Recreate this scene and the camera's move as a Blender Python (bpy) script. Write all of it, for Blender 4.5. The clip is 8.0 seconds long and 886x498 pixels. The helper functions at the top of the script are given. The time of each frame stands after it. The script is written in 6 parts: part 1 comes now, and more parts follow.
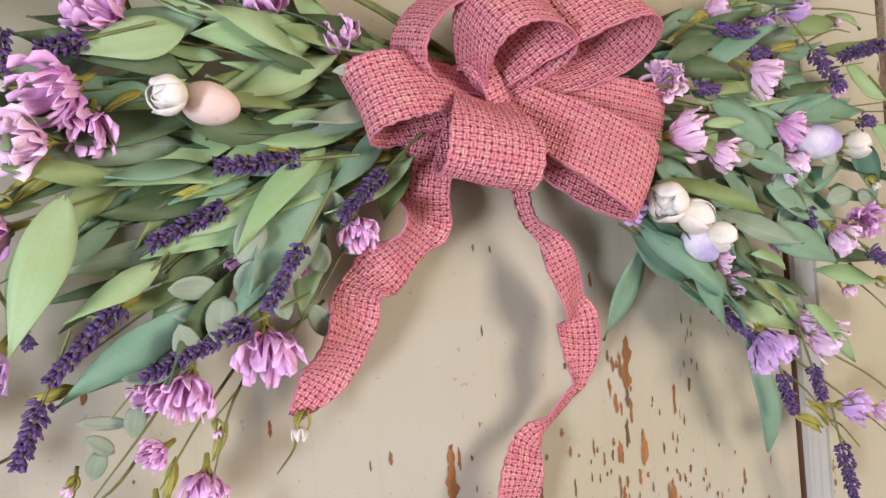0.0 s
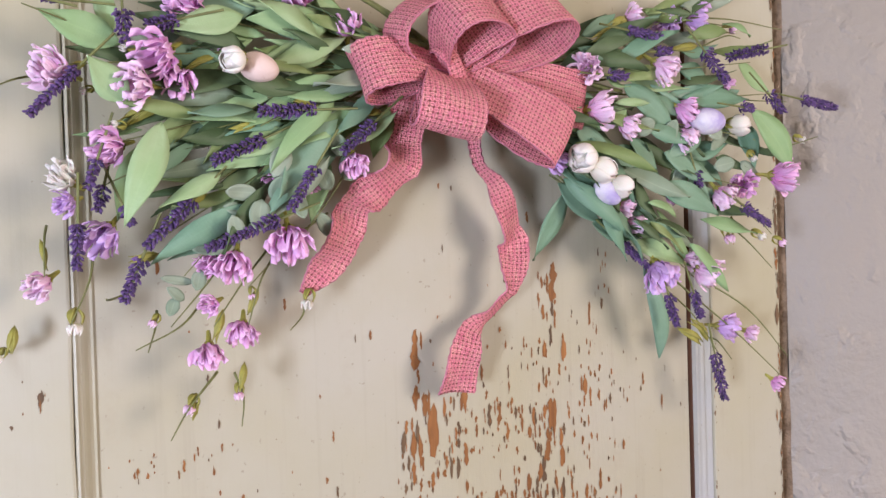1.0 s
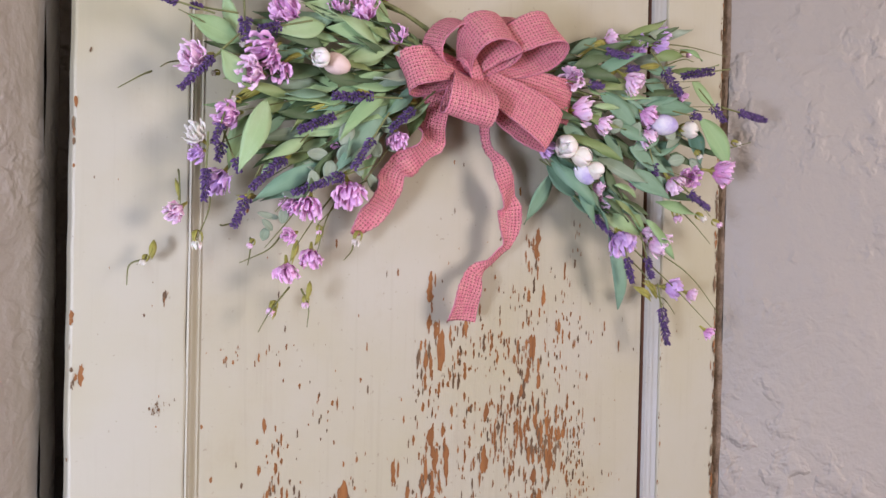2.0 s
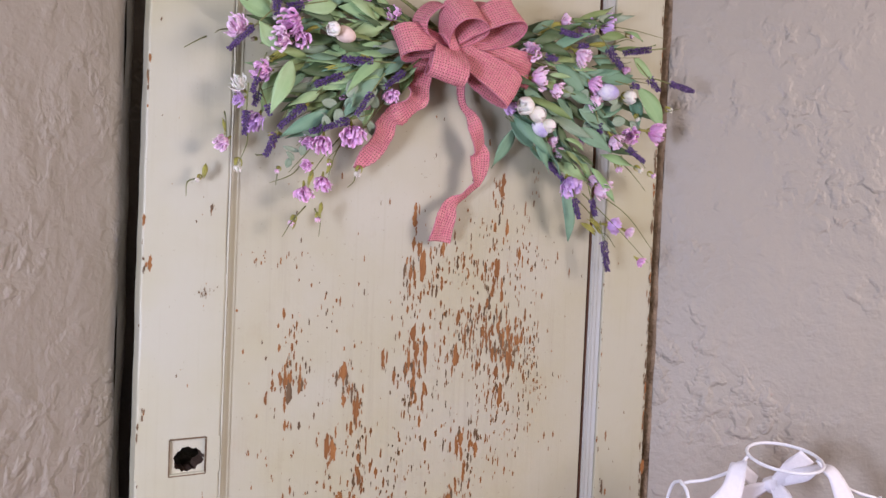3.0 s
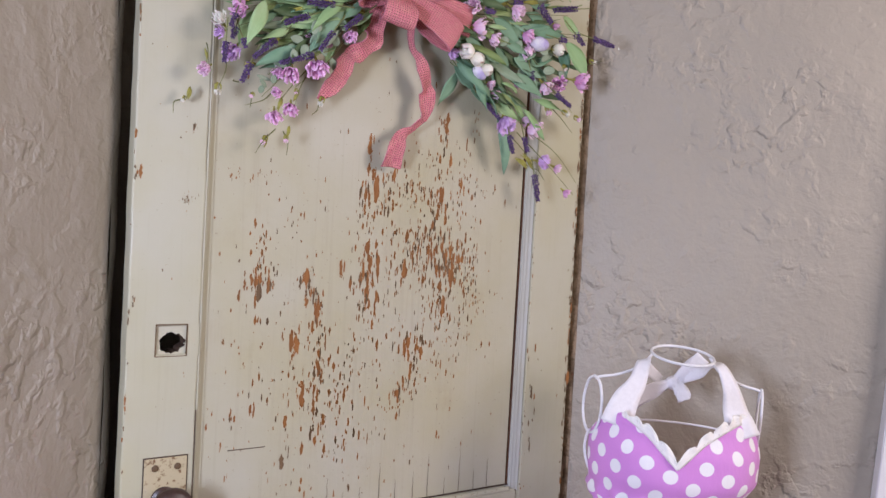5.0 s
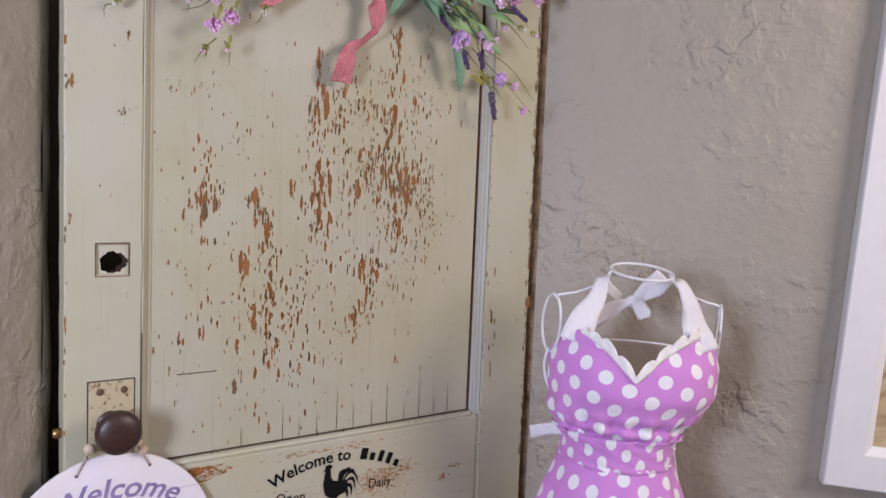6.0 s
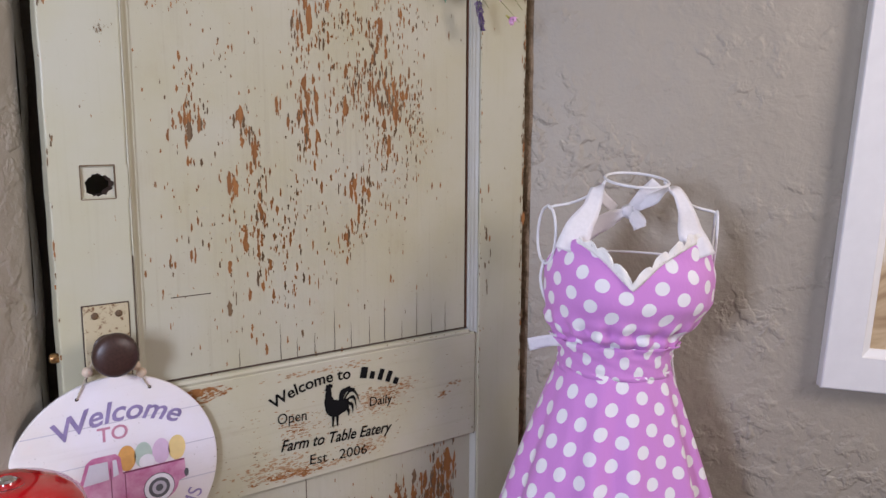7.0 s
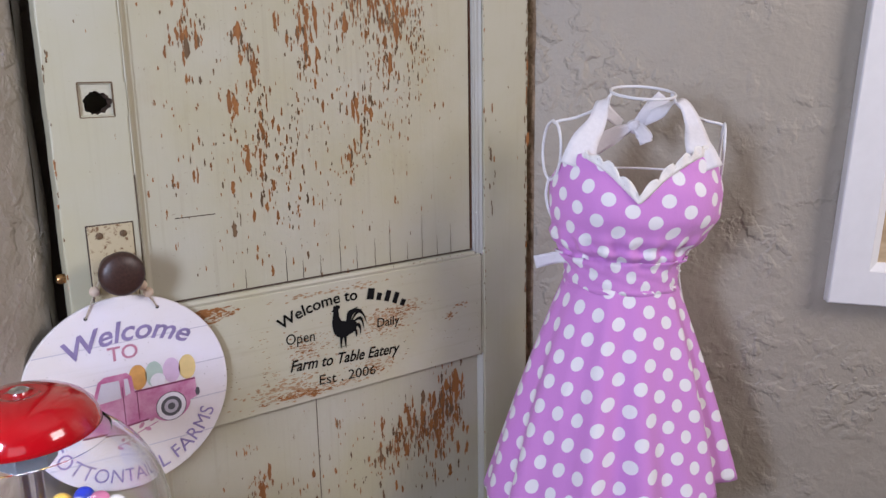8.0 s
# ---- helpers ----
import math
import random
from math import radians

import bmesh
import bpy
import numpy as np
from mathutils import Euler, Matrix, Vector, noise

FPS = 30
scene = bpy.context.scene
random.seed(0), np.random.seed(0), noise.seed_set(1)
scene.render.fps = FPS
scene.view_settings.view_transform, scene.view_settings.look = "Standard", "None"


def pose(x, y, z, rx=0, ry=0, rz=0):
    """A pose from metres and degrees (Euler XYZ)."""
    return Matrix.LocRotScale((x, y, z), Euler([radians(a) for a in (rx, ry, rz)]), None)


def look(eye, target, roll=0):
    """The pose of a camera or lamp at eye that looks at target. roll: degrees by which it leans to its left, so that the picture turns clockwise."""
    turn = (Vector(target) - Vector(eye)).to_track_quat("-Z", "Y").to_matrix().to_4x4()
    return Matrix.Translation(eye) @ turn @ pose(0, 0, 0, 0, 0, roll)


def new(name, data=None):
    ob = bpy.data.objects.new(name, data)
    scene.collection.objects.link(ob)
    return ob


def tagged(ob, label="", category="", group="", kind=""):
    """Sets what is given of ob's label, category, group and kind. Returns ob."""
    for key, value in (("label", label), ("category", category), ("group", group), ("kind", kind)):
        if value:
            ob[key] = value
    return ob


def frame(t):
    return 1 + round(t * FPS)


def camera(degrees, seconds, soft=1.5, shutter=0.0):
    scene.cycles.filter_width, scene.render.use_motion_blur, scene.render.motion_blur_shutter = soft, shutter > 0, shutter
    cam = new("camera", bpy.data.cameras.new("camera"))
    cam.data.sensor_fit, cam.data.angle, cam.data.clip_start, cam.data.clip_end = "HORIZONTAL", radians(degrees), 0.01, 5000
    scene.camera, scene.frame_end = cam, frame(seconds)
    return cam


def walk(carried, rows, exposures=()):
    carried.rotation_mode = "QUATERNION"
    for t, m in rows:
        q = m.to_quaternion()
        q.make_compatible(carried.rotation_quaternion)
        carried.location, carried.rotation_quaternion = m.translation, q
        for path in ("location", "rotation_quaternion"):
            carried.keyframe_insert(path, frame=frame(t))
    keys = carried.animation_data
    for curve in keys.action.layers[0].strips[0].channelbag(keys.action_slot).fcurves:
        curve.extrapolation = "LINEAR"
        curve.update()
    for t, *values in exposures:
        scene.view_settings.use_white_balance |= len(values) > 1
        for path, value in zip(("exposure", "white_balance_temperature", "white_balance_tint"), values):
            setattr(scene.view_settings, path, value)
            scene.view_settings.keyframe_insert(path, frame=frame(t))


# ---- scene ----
cam = camera(58.0, 8.0)
PATH = [
    (0, (0.146, -0.407, 1.57), (1.079, 1.362, 1.584), -4.3),
    (0.5, (0.13, -0.467, 1.546), (1.079, 1.293, 1.545), -3.2),
    (1, (0.078, -0.559, 1.531), (1.037, 1.196, 1.502), -1.7),
    (1.2, (0.046, -0.598, 1.532), (1.01, 1.154, 1.5), -1.2),
    (2.3, (-0.076, -0.769, 1.47), (0.946, 0.95, 1.437), 2.0),
    (2.5, (-0.097, -0.82, 1.459), (0.926, 0.899, 1.409), 2.3),
    (3, (-0.135, -0.914, 1.427), (0.873, 0.812, 1.373), 2.5),
    (3.5, (-0.186, -0.991, 1.39), (0.819, 0.737, 1.339), 2.9),
    (4, (-0.223, -1.037, 1.376), (0.801, 0.681, 1.344), 3.0),
    (4.5, (-0.219, -1.056, 1.35), (0.831, 0.647, 1.319), 3.0),
    (5, (-0.207, -1.064, 1.331), (0.894, 0.604, 1.263), 3.2),
    (5.2, (-0.191, -1.068, 1.306), (0.924, 0.591, 1.238), 2.9),
    (6.3, (-0.168, -1.053, 1.264), (1.008, 0.552, 1.056), 2.2),
    (6.5, (-0.166, -1.053, 1.258), (1.006, 0.551, 1.022), 1.7),
    (7, (-0.157, -1.054, 1.229), (1.0, 0.547, 0.919), 0.2),
    (7.5, (-0.152, -1.051, 1.204), (0.988, 0.546, 0.818), -0.8),
    (8, (-0.158, -1.054, 1.185), (0.975, 0.535, 0.746), -1.0),
]
walk(cam, [(t, look(eye, target, roll)) for t, eye, target, roll in PATH],
     [(0, -0.07, 5900, 23), (1.2, -0.11, 5650, 26), (3, -0.27, 5600, 29), (4, -0.24, 5550, 27), (5, -0.43, 5600, 24), (6.5, -0.62, 5650, 22), (8, -0.60, 5500, 21)])
# ---- light: an unseen fill behind the camera, an unseen warm lamp beside it, and daylight from the shop's window ----
world = bpy.data.worlds.new("world")
scene.world = world
world.use_nodes = True
world.node_tree.nodes["Background"].inputs[0].default_value = (0.9, 0.93, 1.0, 1)
world.node_tree.nodes["Background"].inputs[1].default_value = 0.02


def area_lamp(name, eye, target, size, watts, colour, size_y=None):
    data = bpy.data.lights.new(name, "AREA")
    data.energy, data.color, data.size = watts, colour, size
    if size_y:
        data.shape, data.size_y = "RECTANGLE", size_y
    ob = new(name, data)
    ob.matrix_world = look(eye, target)
    return ob


# broad fill added in mid-room to lift the front, no fixture there
area_lamp("unseen_room_light", (-1.00, -2.90, 1.35), (0.70, -0.1, 1.00), 1.2, 9, (1.0, 0.95, 0.87), 1.3)
area_lamp("unseen_room_light", (1.38, -1.82, 1.80), (0.10, 0.0, 1.00), 0.75, 36, (1.0, 0.85, 0.66))
area_lamp("window_light", (-0.80, -0.93, 1.30), (0.82, -0.25, 0.90), 0.22, 23, (0.88, 0.93, 1.0), 0.36)

# ---- materials ----


class Nodes:
    """A short way to write a node material."""

    def __init__(self, name, rough=0.6, metal=0.0):
        self.mat = bpy.data.materials.new(name)
        self.mat.use_nodes = True
        self.tree = self.mat.node_tree
        self.bsdf = self.tree.nodes["Principled BSDF"]
        self.bsdf.inputs["Roughness"].default_value = rough
        self.bsdf.inputs["Metallic"].default_value = metal

    def put(self, socket, value):
        if isinstance(value, bpy.types.NodeSocket):
            self.tree.links.new(value, socket)
        elif isinstance(value, tuple) and len(value) == 3 and socket.type == "RGBA":
            socket.default_value = (*value, 1)
        else:
            socket.default_value = value

    def node(self, kind, out=0, **inputs):
        n = self.tree.nodes.new(kind)
        for key, value in inputs.items():
            if key.startswith("_"):
                continue
            self.put(n.inputs[key.replace("_", " ")], value)
        return n

    def coords(self, which="Object", scale=(1, 1, 1), rot=(0, 0, 0)):
        t = self.tree.nodes.new("ShaderNodeTexCoord")
        m = self.tree.nodes.new("ShaderNodeMapping")
        self.tree.links.new(t.outputs[which], m.inputs[0])
        m.inputs["Scale"].default_value = scale
        m.inputs["Rotation"].default_value = rot
        return m.outputs[0]

    def noise(self, vec, scale, detail=4.0, rough=0.55, distort=0.0):
        n = self.node("ShaderNodeTexNoise", Vector=vec, Scale=scale, Detail=detail, Roughness=rough, Distortion=distort)
        return n.outputs["Fac"]

    def ramp(self, fac, stops, mode="LINEAR"):
        n = self.tree.nodes.new("ShaderNodeValToRGB")
        n.color_ramp.interpolation = mode
        e = n.color_ramp.elements
        while len(e) < len(stops):
            e.new(0.5)
        for el, (p, c) in zip(e, stops):
            el.position = p
            el.color = (*c, 1) if isinstance(c, tuple) else (c, c, c, 1)
        self.put(n.inputs[0], fac)
        return n.outputs[0]

    def mix(self, fac, a, b, blend="MIX"):
        n = self.tree.nodes.new("ShaderNodeMix")
        n.data_type, n.blend_type = "RGBA", blend
        self.put(n.inputs[0], fac)
        self.put(n.inputs[6], a)
        self.put(n.inputs[7], b)
        return n.outputs[2]

    def math(self, op, a, b=0.0, c=0.0):
        n = self.tree.nodes.new("ShaderNodeMath")
        n.operation = op
        for s, v in zip(n.inputs, (a, b, c)):
            self.put(s, v)
        return n.outputs[0]

    def split(self, vec):
        n = self.tree.nodes.new("ShaderNodeSeparateXYZ")
        self.put(n.inputs[0], vec)
        return n.outputs

    def random(self):
        return self.tree.nodes.new("ShaderNodeObjectInfo").outputs["Random"]

    def island(self):
        return self.tree.nodes.new("ShaderNodeNewGeometry").outputs["Random Per Island"]

    def bump(self, height, strength, dist, below=None):
        n = self.tree.nodes.new("ShaderNodeBump")
        n.inputs["Strength"].default_value = strength
        n.inputs["Distance"].default_value = dist
        self.put(n.inputs["Height"], height)
        if below is not None:
            self.put(n.inputs["Normal"], below)
        self.put(self.bsdf.inputs["Normal"], n.outputs[0])
        return n.outputs[0]

    def colour(self, value):
        self.put(self.bsdf.inputs["Base Color"], value)
        return self

    def set(self, name, value):
        self.put(self.bsdf.inputs[name], value)
        return self


def plaster_material():
    n = Nodes("plaster", 0.50)
    v = n.coords("Object")
    big = n.noise(v, 2.2, 3)
    fine = n.noise(v, 160, 5, 0.6)
    tone = n.ramp(big, [(0.3, (0.358, 0.325, 0.264)), (0.7, (0.400, 0.362, 0.294))])
    n.colour(n.mix(n.math("MULTIPLY", fine, 0.25), tone, (0.33, 0.297, 0.245)))
    # trowelled skips: broken ridges of a warped noise, over soft waves
    warp = n.noise(v, 9, 4, 0.6, 1.2)
    ridge = n.ramp(n.noise(v, 34, 3, 0.5, 0.25), [(0.46, 0.0), (0.58, 0.8), (0.66, 1.0), (0.78, 0.8)])
    patch = n.ramp(n.noise(v, 7.0, 3, 0.6), [(0.44, 0.05), (0.66, 1.0)])
    h = n.math("ADD", n.math("MULTIPLY", n.math("MULTIPLY", ridge, patch), 0.54), n.math("MULTIPLY", warp, 0.6))
    h = n.math("ADD", h, n.math("MULTIPLY", n.noise(v, 52, 3, 0.55, 0.3), 0.30))
    h = n.math("ADD", h, n.math("MULTIPLY", fine, 0.09))
    n.bump(h, 0.9, 0.0075)
    n.set("Specular IOR Level", 0.5)
    return n.mat


def paint_material(name, base, grain_axis="z", dirt=0.25):
    """Old oil paint on wood: faint grain along one axis, dulled and yellowed in patches, fine specks."""
    n = Nodes(name, 0.48)
    s = {"z": (60, 60, 2.2), "x": (2.2, 60, 60)}[grain_axis]
    grain = n.noise(n.coords("Object", s), 1.0, 5, 0.6)
    v = n.coords("Object")
    cloud = n.noise(v, 5, 4)
    speck = n.ramp(n.noise(v, 210, 2), [(0.70, 0.0), (0.76, 1.0)])
    worn = n.ramp(n.noise(n.coords("Object", tuple(a * 0.35 for a in s)), 2.0, 6, 0.65), [(0.60, 0.0), (0.78, 1.0)])
    yellow = tuple(b * k for b, k in zip(base, (0.94, 0.91, 0.76)))
    grey = tuple(b * k for b, k in zip(base, (0.76, 0.74, 0.70)))
    c = n.mix(n.ramp(cloud, [(0.35, 0.0), (0.65, 1.0)]), base, yellow)
    c = n.mix(n.math("MULTIPLY", worn, dirt), c, grey)
    grime = n.math("MULTIPLY", n.ramp(n.noise(v, 11, 5, 0.7), [(0.56, 0.0), (0.74, 1.0)]), n.ramp(grain, [(0.42, 0.0), (0.66, 1.0)]))
    c = n.mix(n.math("MULTIPLY", grime, dirt), c, (0.30, 0.22, 0.13))
    streak = n.ramp(n.noise(n.coords("Object", tuple(a * 2.2 for a in s)), 1.0, 4, 0.6), [(0.56, 0.0), (0.72, 1.0)])
    c = n.mix(n.math("MULTIPLY", streak, 0.5 * dirt), c, (0.30, 0.25, 0.17))
    c = n.mix(n.math("MULTIPLY", speck, 0.45), c, (0.20, 0.15, 0.10))
    n.colour(c)
    n.bump(n.math("ADD", n.math("MULTIPLY", grain, 0.8), n.math("MULTIPLY", n.noise(v, 90, 3), 0.5)), 0.35, 0.0012)
    n.set("Roughness", n.ramp(cloud, [(0.3, 0.50), (0.7, 0.66)]))
    return n.mat


def wood_material(name, dark, light, rough=0.7):
    n = Nodes(name, rough)
    g = n.noise(n.coords("Object", (140, 140, 7)), 1.0, 5, 0.6)
    c = n.ramp(g, [(0.3, dark), (0.7, light)])
    n.colour(n.mix(n.math("MULTIPLY", n.island(), 0.35), c, tuple(0.45 * a for a in dark)))
    n.bump(g, 0.5, 0.0008)
    return n.mat


def speckled(name, base, other, scale, lo, hi, rough=0.5, metal=0.0, bump=0.2, dist=0.0005):
    n = Nodes(name, rough, metal)
    v = n.coords("Object")
    f = n.noise(v, scale, 6, 0.65)
    n.colour(n.mix(n.ramp(f, [(lo, 0.0), (hi, 1.0)]), base, other))
    n.bump(n.noise(v, scale * 3, 4), bump, dist)
    return n.mat


def plain(name, base, rough=0.5, metal=0.0, vary=0.12, scale=60):
    n = Nodes(name, rough, metal)
    f = n.noise(n.coords("Object"), scale, 4)
    n.colour(n.mix(n.ramp(f, [(0.3, 0.0), (0.7, 1.0)]), base, tuple(b * (1 - vary) for b in base)))
    n.bump(f, 0.12, 0.0004)
    return n.mat


PLASTER = plaster_material()
BROWN_EDGE = speckled("brown_plaster_edge", (0.31, 0.225, 0.140), (0.17, 0.115, 0.065), 45, 0.42, 0.62, 0.85, 0, 0.8, 0.004)
CREAM = (0.448, 0.432, 0.322)
PAINT_Z = paint_material("cream_paint_upright", CREAM, "z")
PAINT_PANEL = paint_material("cream_paint_panel", (0.440, 0.420, 0.316), "z", 0.34)
PAINT_X = paint_material("cream_paint_rail", (0.475, 0.455, 0.345), "x", 0.42)
PAINT_GREY = paint_material("greyed_paint_moulding", (0.44, 0.44, 0.40), "z", 0.5)
BARE = wood_material("bare_wood", (0.20, 0.076, 0.014), (0.36, 0.150, 0.034))
GREYCHIP = wood_material("weathered_chip", (0.10, 0.060, 0.026), (0.20, 0.120, 0.052))
SCRAPE = wood_material("scraped_wood", (0.31, 0.17, 0.07), (0.46, 0.32, 0.18))
GAP = wood_material("brown_gap", (0.07, 0.028, 0.014), (0.20, 0.085, 0.036))
CRACK = wood_material("dark_crack", (0.035, 0.022, 0.014), (0.10, 0.055, 0.03))
RUST = speckled("rusted_cream_plate", (0.48, 0.41, 0.25), (0.17, 0.09, 0.035), 150, 0.56, 0.66, 0.55, 0.1)
KNOB = plain("brown_bakelite", (0.055, 0.026, 0.018), 0.42, 0, 0.5, 300)
BRASS = speckled("worn_brass", (0.48, 0.28, 0.10), (0.16, 0.08, 0.03), 260, 0.45, 0.6, 0.38, 0.8)
STEEL = plain("steel", (0.42, 0.41, 0.38), 0.35, 0.9)
BLACK = plain("black_print", (0.006, 0.006, 0.006), 0.85)
BLACK.node_tree.nodes["Principled BSDF"].inputs["Specular IOR Level"].default_value = 0.15
FLOORWOOD = wood_material("floor_boards", (0.10, 0.055, 0.03), (0.18, 0.10, 0.055), 0.45)
CEILING = plain("ceiling_white", (0.72, 0.70, 0.66), 0.8)
WHITE_PAINT = plain("white_frame_paint", (0.80, 0.80, 0.80), 0.38, 0, 0.05, 30)

# ---- building helpers ----


def mesh_of(name, bm, mats, smooth=False, angle=None):
    me = bpy.data.meshes.new(name)
    bmesh.ops.recalc_face_normals(bm, faces=bm.faces)
    bm.to_mesh(me)
    bm.free()
    for m in (mats if isinstance(mats, (list, tuple)) else [mats]):
        me.materials.append(m)
    if smooth:
        for p in me.polygons:
            p.use_smooth = True
        if angle:
            me.set_sharp_from_angle(angle=radians(angle))
    return me


def part(name, bm, mats, parent=None, label="", smooth=False, angle=None, at=None):
    ob = new(name, mesh_of(name, bm, mats, smooth, angle))
    if parent is not None:
        ob.parent = parent
    if at is not None:
        ob.matrix_basis = at
    if label:
        ob["label"] = label
    return ob


def empty(name, at, label, category, group=""):
    ob = new(name)
    ob.empty_display_size = 0.05
    ob.matrix_basis = at
    return tagged(ob, label, category, group)


def box(bm, x0, x1, y0, y1, z0, z1, bevel=0.0, mat=0):
    """A box with softly bevelled edges."""
    r = bmesh.ops.create_cube(bm, size=1)
    for v in r["verts"]:
        v.co = Vector(((x0 + x1) / 2 + v.co.x * (x1 - x0), (y0 + y1) / 2 + v.co.y * (y1 - y0), (z0 + z1) / 2 + v.co.z * (z1 - z0)))
    faces = {f for v in r["verts"] for f in v.link_faces}
    for f in faces:
        f.material_index = mat
    if bevel:
        edges = {e for v in r["verts"] for e in v.link_edges}
        bmesh.ops.bevel(bm, geom=list(edges), offset=bevel, segments=2, affect="EDGES", profile=0.5)
    return bm


def lathe(bm, profile, seg=48, axis=Vector((0, 0, 0)), mat=0):
    """Turn a profile of (radius, height) round the z axis."""
    rings = []
    for r, z in profile:
        if r < 1e-6:
            rings.append([bm.verts.new(axis + Vector((0, 0, z)))])
        else:
            rings.append([bm.verts.new(axis + Vector((r * math.cos(2 * math.pi * i / seg), r * math.sin(2 * math.pi * i / seg), z))) for i in range(seg)])
    for a, b in zip(rings, rings[1:]):
        for i in range(seg):
            j = (i + 1) % seg
            q = [a[i % len(a)], a[j % len(a)], b[j % len(b)], b[i % len(b)]]
            q = list(dict.fromkeys(q))
            if len(q) > 2:
                bm.faces.new(q).material_index = mat
    return bm


def spline(points, n):
    """Catmull-Rom through points, n steps to a span."""
    p = [Vector(a) for a in points]
    p = [2 * p[0] - p[1]] + p + [2 * p[-1] - p[-2]]
    out = []
    for a, b, c, d in zip(p, p[1:], p[2:], p[3:]):
        for i in range(n):
            t = i / n
            out.append(0.5 * (2 * b + (c - a) * t + (2 * a - 5 * b + 4 * c - d) * t * t + (3 * b - a - 3 * c + d) * t ** 3))
    return out + [p[-2]]


def tube(bm, points, radius, seg=6, mat=0, closed=False):
    """A round wire along points; radius may be a function of 0..1."""
    pts = [Vector(a) for a in points]
    n = len(pts)
    rings = []
    side = None
    for i, p in enumerate(pts):
        q0 = pts[(i - 1) % n] if closed or i else pts[i]
        q1 = pts[(i + 1) % n] if closed or i < n - 1 else pts[i]
        d = (q1 - q0).normalized()
        if side is None:
            side = d.orthogonal().normalized()
        side = (side - d * side.dot(d)).normalized()
        up = d.cross(side)
        r = radius(i / max(1, n - 1)) if callable(radius) else radius
        rings.append([bm.verts.new(p + r * (math.cos(2 * math.pi * k / seg) * side + math.sin(2 * math.pi * k / seg) * up)) for k in range(seg)])
    for a, b in (list(zip(rings, rings[1:])) + ([(rings[-1], rings[0])] if closed else [])):
        for k in range(seg):
            f = bm.faces.new((a[k], a[(k + 1) % seg], b[(k + 1) % seg], b[k]))
            f.material_index = mat
    if not closed:
        bm.faces.new(rings[0][::-1]).material_index = mat
        bm.faces.new(rings[-1]).material_index = mat
    return bm


def text_bm(words, size, arc=None, shear=0.0, lift=0.0004, bold=0.0, ends=None):
    """Letters as a thin raised mesh in the x-z plane facing -y, centred on x; arc: radius of the circle that they follow; ends: where the line begins and stops."""
    cu = bpy.data.curves.new("letters", "FONT")
    cu.body, cu.size, cu.align_x, cu.extrude, cu.shear, cu.offset = words, size, "CENTER", lift / 2, shear, bold
    cu.resolution_u = 3
    tmp = bpy.data.objects.new("letters", cu)
    scene.collection.objects.link(tmp)
    dg = bpy.context.evaluated_depsgraph_get()
    me = bpy.data.meshes.new_from_object(tmp.evaluated_get(dg))
    bm = bmesh.new()
    bm.from_mesh(me)
    bpy.data.objects.remove(tmp)
    bpy.data.meshes.remove(me)
    bpy.data.curves.remove(cu)
    if ends:
        lo, hi = min(v.co.x for v in bm.verts), max(v.co.x for v in bm.verts)
        for v in bm.verts:
            v.co.x = ends[0] + (ends[1] - ends[0]) * (v.co.x - lo) / (hi - lo)
    for v in bm.verts:
        x, h, d = v.co
        if arc:
            r = abs(arc) + (h if arc > 0 else -h)
            a = x / abs(arc)
            x, h = (r * math.sin(a), r * math.cos(a) - arc) if arc > 0 else (r * math.sin(a), abs(arc) - r * math.cos(a))
        v.co = (x, -d, h)
    return bm


# ---- the room: two plastered walls meeting in a corner behind the door, and plain walls that close it ----
CORNER = Vector((0.3825, 0.4375, 0))
RIGHT = Vector((math.sqrt(0.5), -math.sqrt(0.5), 0))
LEFT = Vector((-math.sqrt(0.5), -math.sqrt(0.5), 0))
HEIGHT, SIDE = 2.7, 4.2


def plaster_wall(name, start, along, length, label):
    """A wall slab 12 cm thick, its face gently uneven, the room on the far side of its normal."""
    normal = Vector((along.y, -along.x, 0))
    if (Vector((0.0, -1.5, 0)) - start).dot(normal) < 0:
        normal = -normal
    bm = bmesh.new()
    nx, nz = 150, 96
    grid = []
    for i in range(nx + 1):
        col = []
        for j in range(nz + 1):
            u, z = length * (i / nx) ** 1.6, HEIGHT * j / nz
            p = start + along * u + Vector((0, 0, z))
            d = 0.0035 * noise.noise(p * 6.0) + 0.0018 * noise.noise(p * 17.0)
            col.append(bm.verts.new(p + normal * d))
        grid.append(col)
    for a, b in zip(grid, grid[1:]):
        for j in range(nz):
            bm.faces.new((a[j], b[j], b[j + 1], a[j + 1]))
    rim = [start, start + along * length]
    back = [bm.verts.new(p - normal * 0.12 + Vector((0, 0, z))) for p in rim for z in (0, HEIGHT)]
    bm.faces.new((back[0], back[1], back[3], back[2]))
    bm.faces.new([c[0] for c in grid] + [back[2], back[0]])
    bm.faces.new([c[-1] for c in grid] + [back[3], back[1]])
    bm.faces.new(grid[0] + [back[1], back[0]])
    bm.faces.new(grid[-1] + [back[3], back[2]])
    return tagged(part(name, bm, PLASTER, smooth=True, angle=40), label, "wall", kind="structure")


EAST_END = Vector((0.807, 0.013, 0))
plaster_wall("wall_east", EAST_END, RIGHT, SIDE - 0.61, "taupe wall of rough trowelled plaster beside the old door")
plaster_wall("wall_west", Vector((0.002, 0.037, 0)), LEFT, SIDE - 0.58, "taupe wall of rough trowelled plaster with a shadow behind the door")
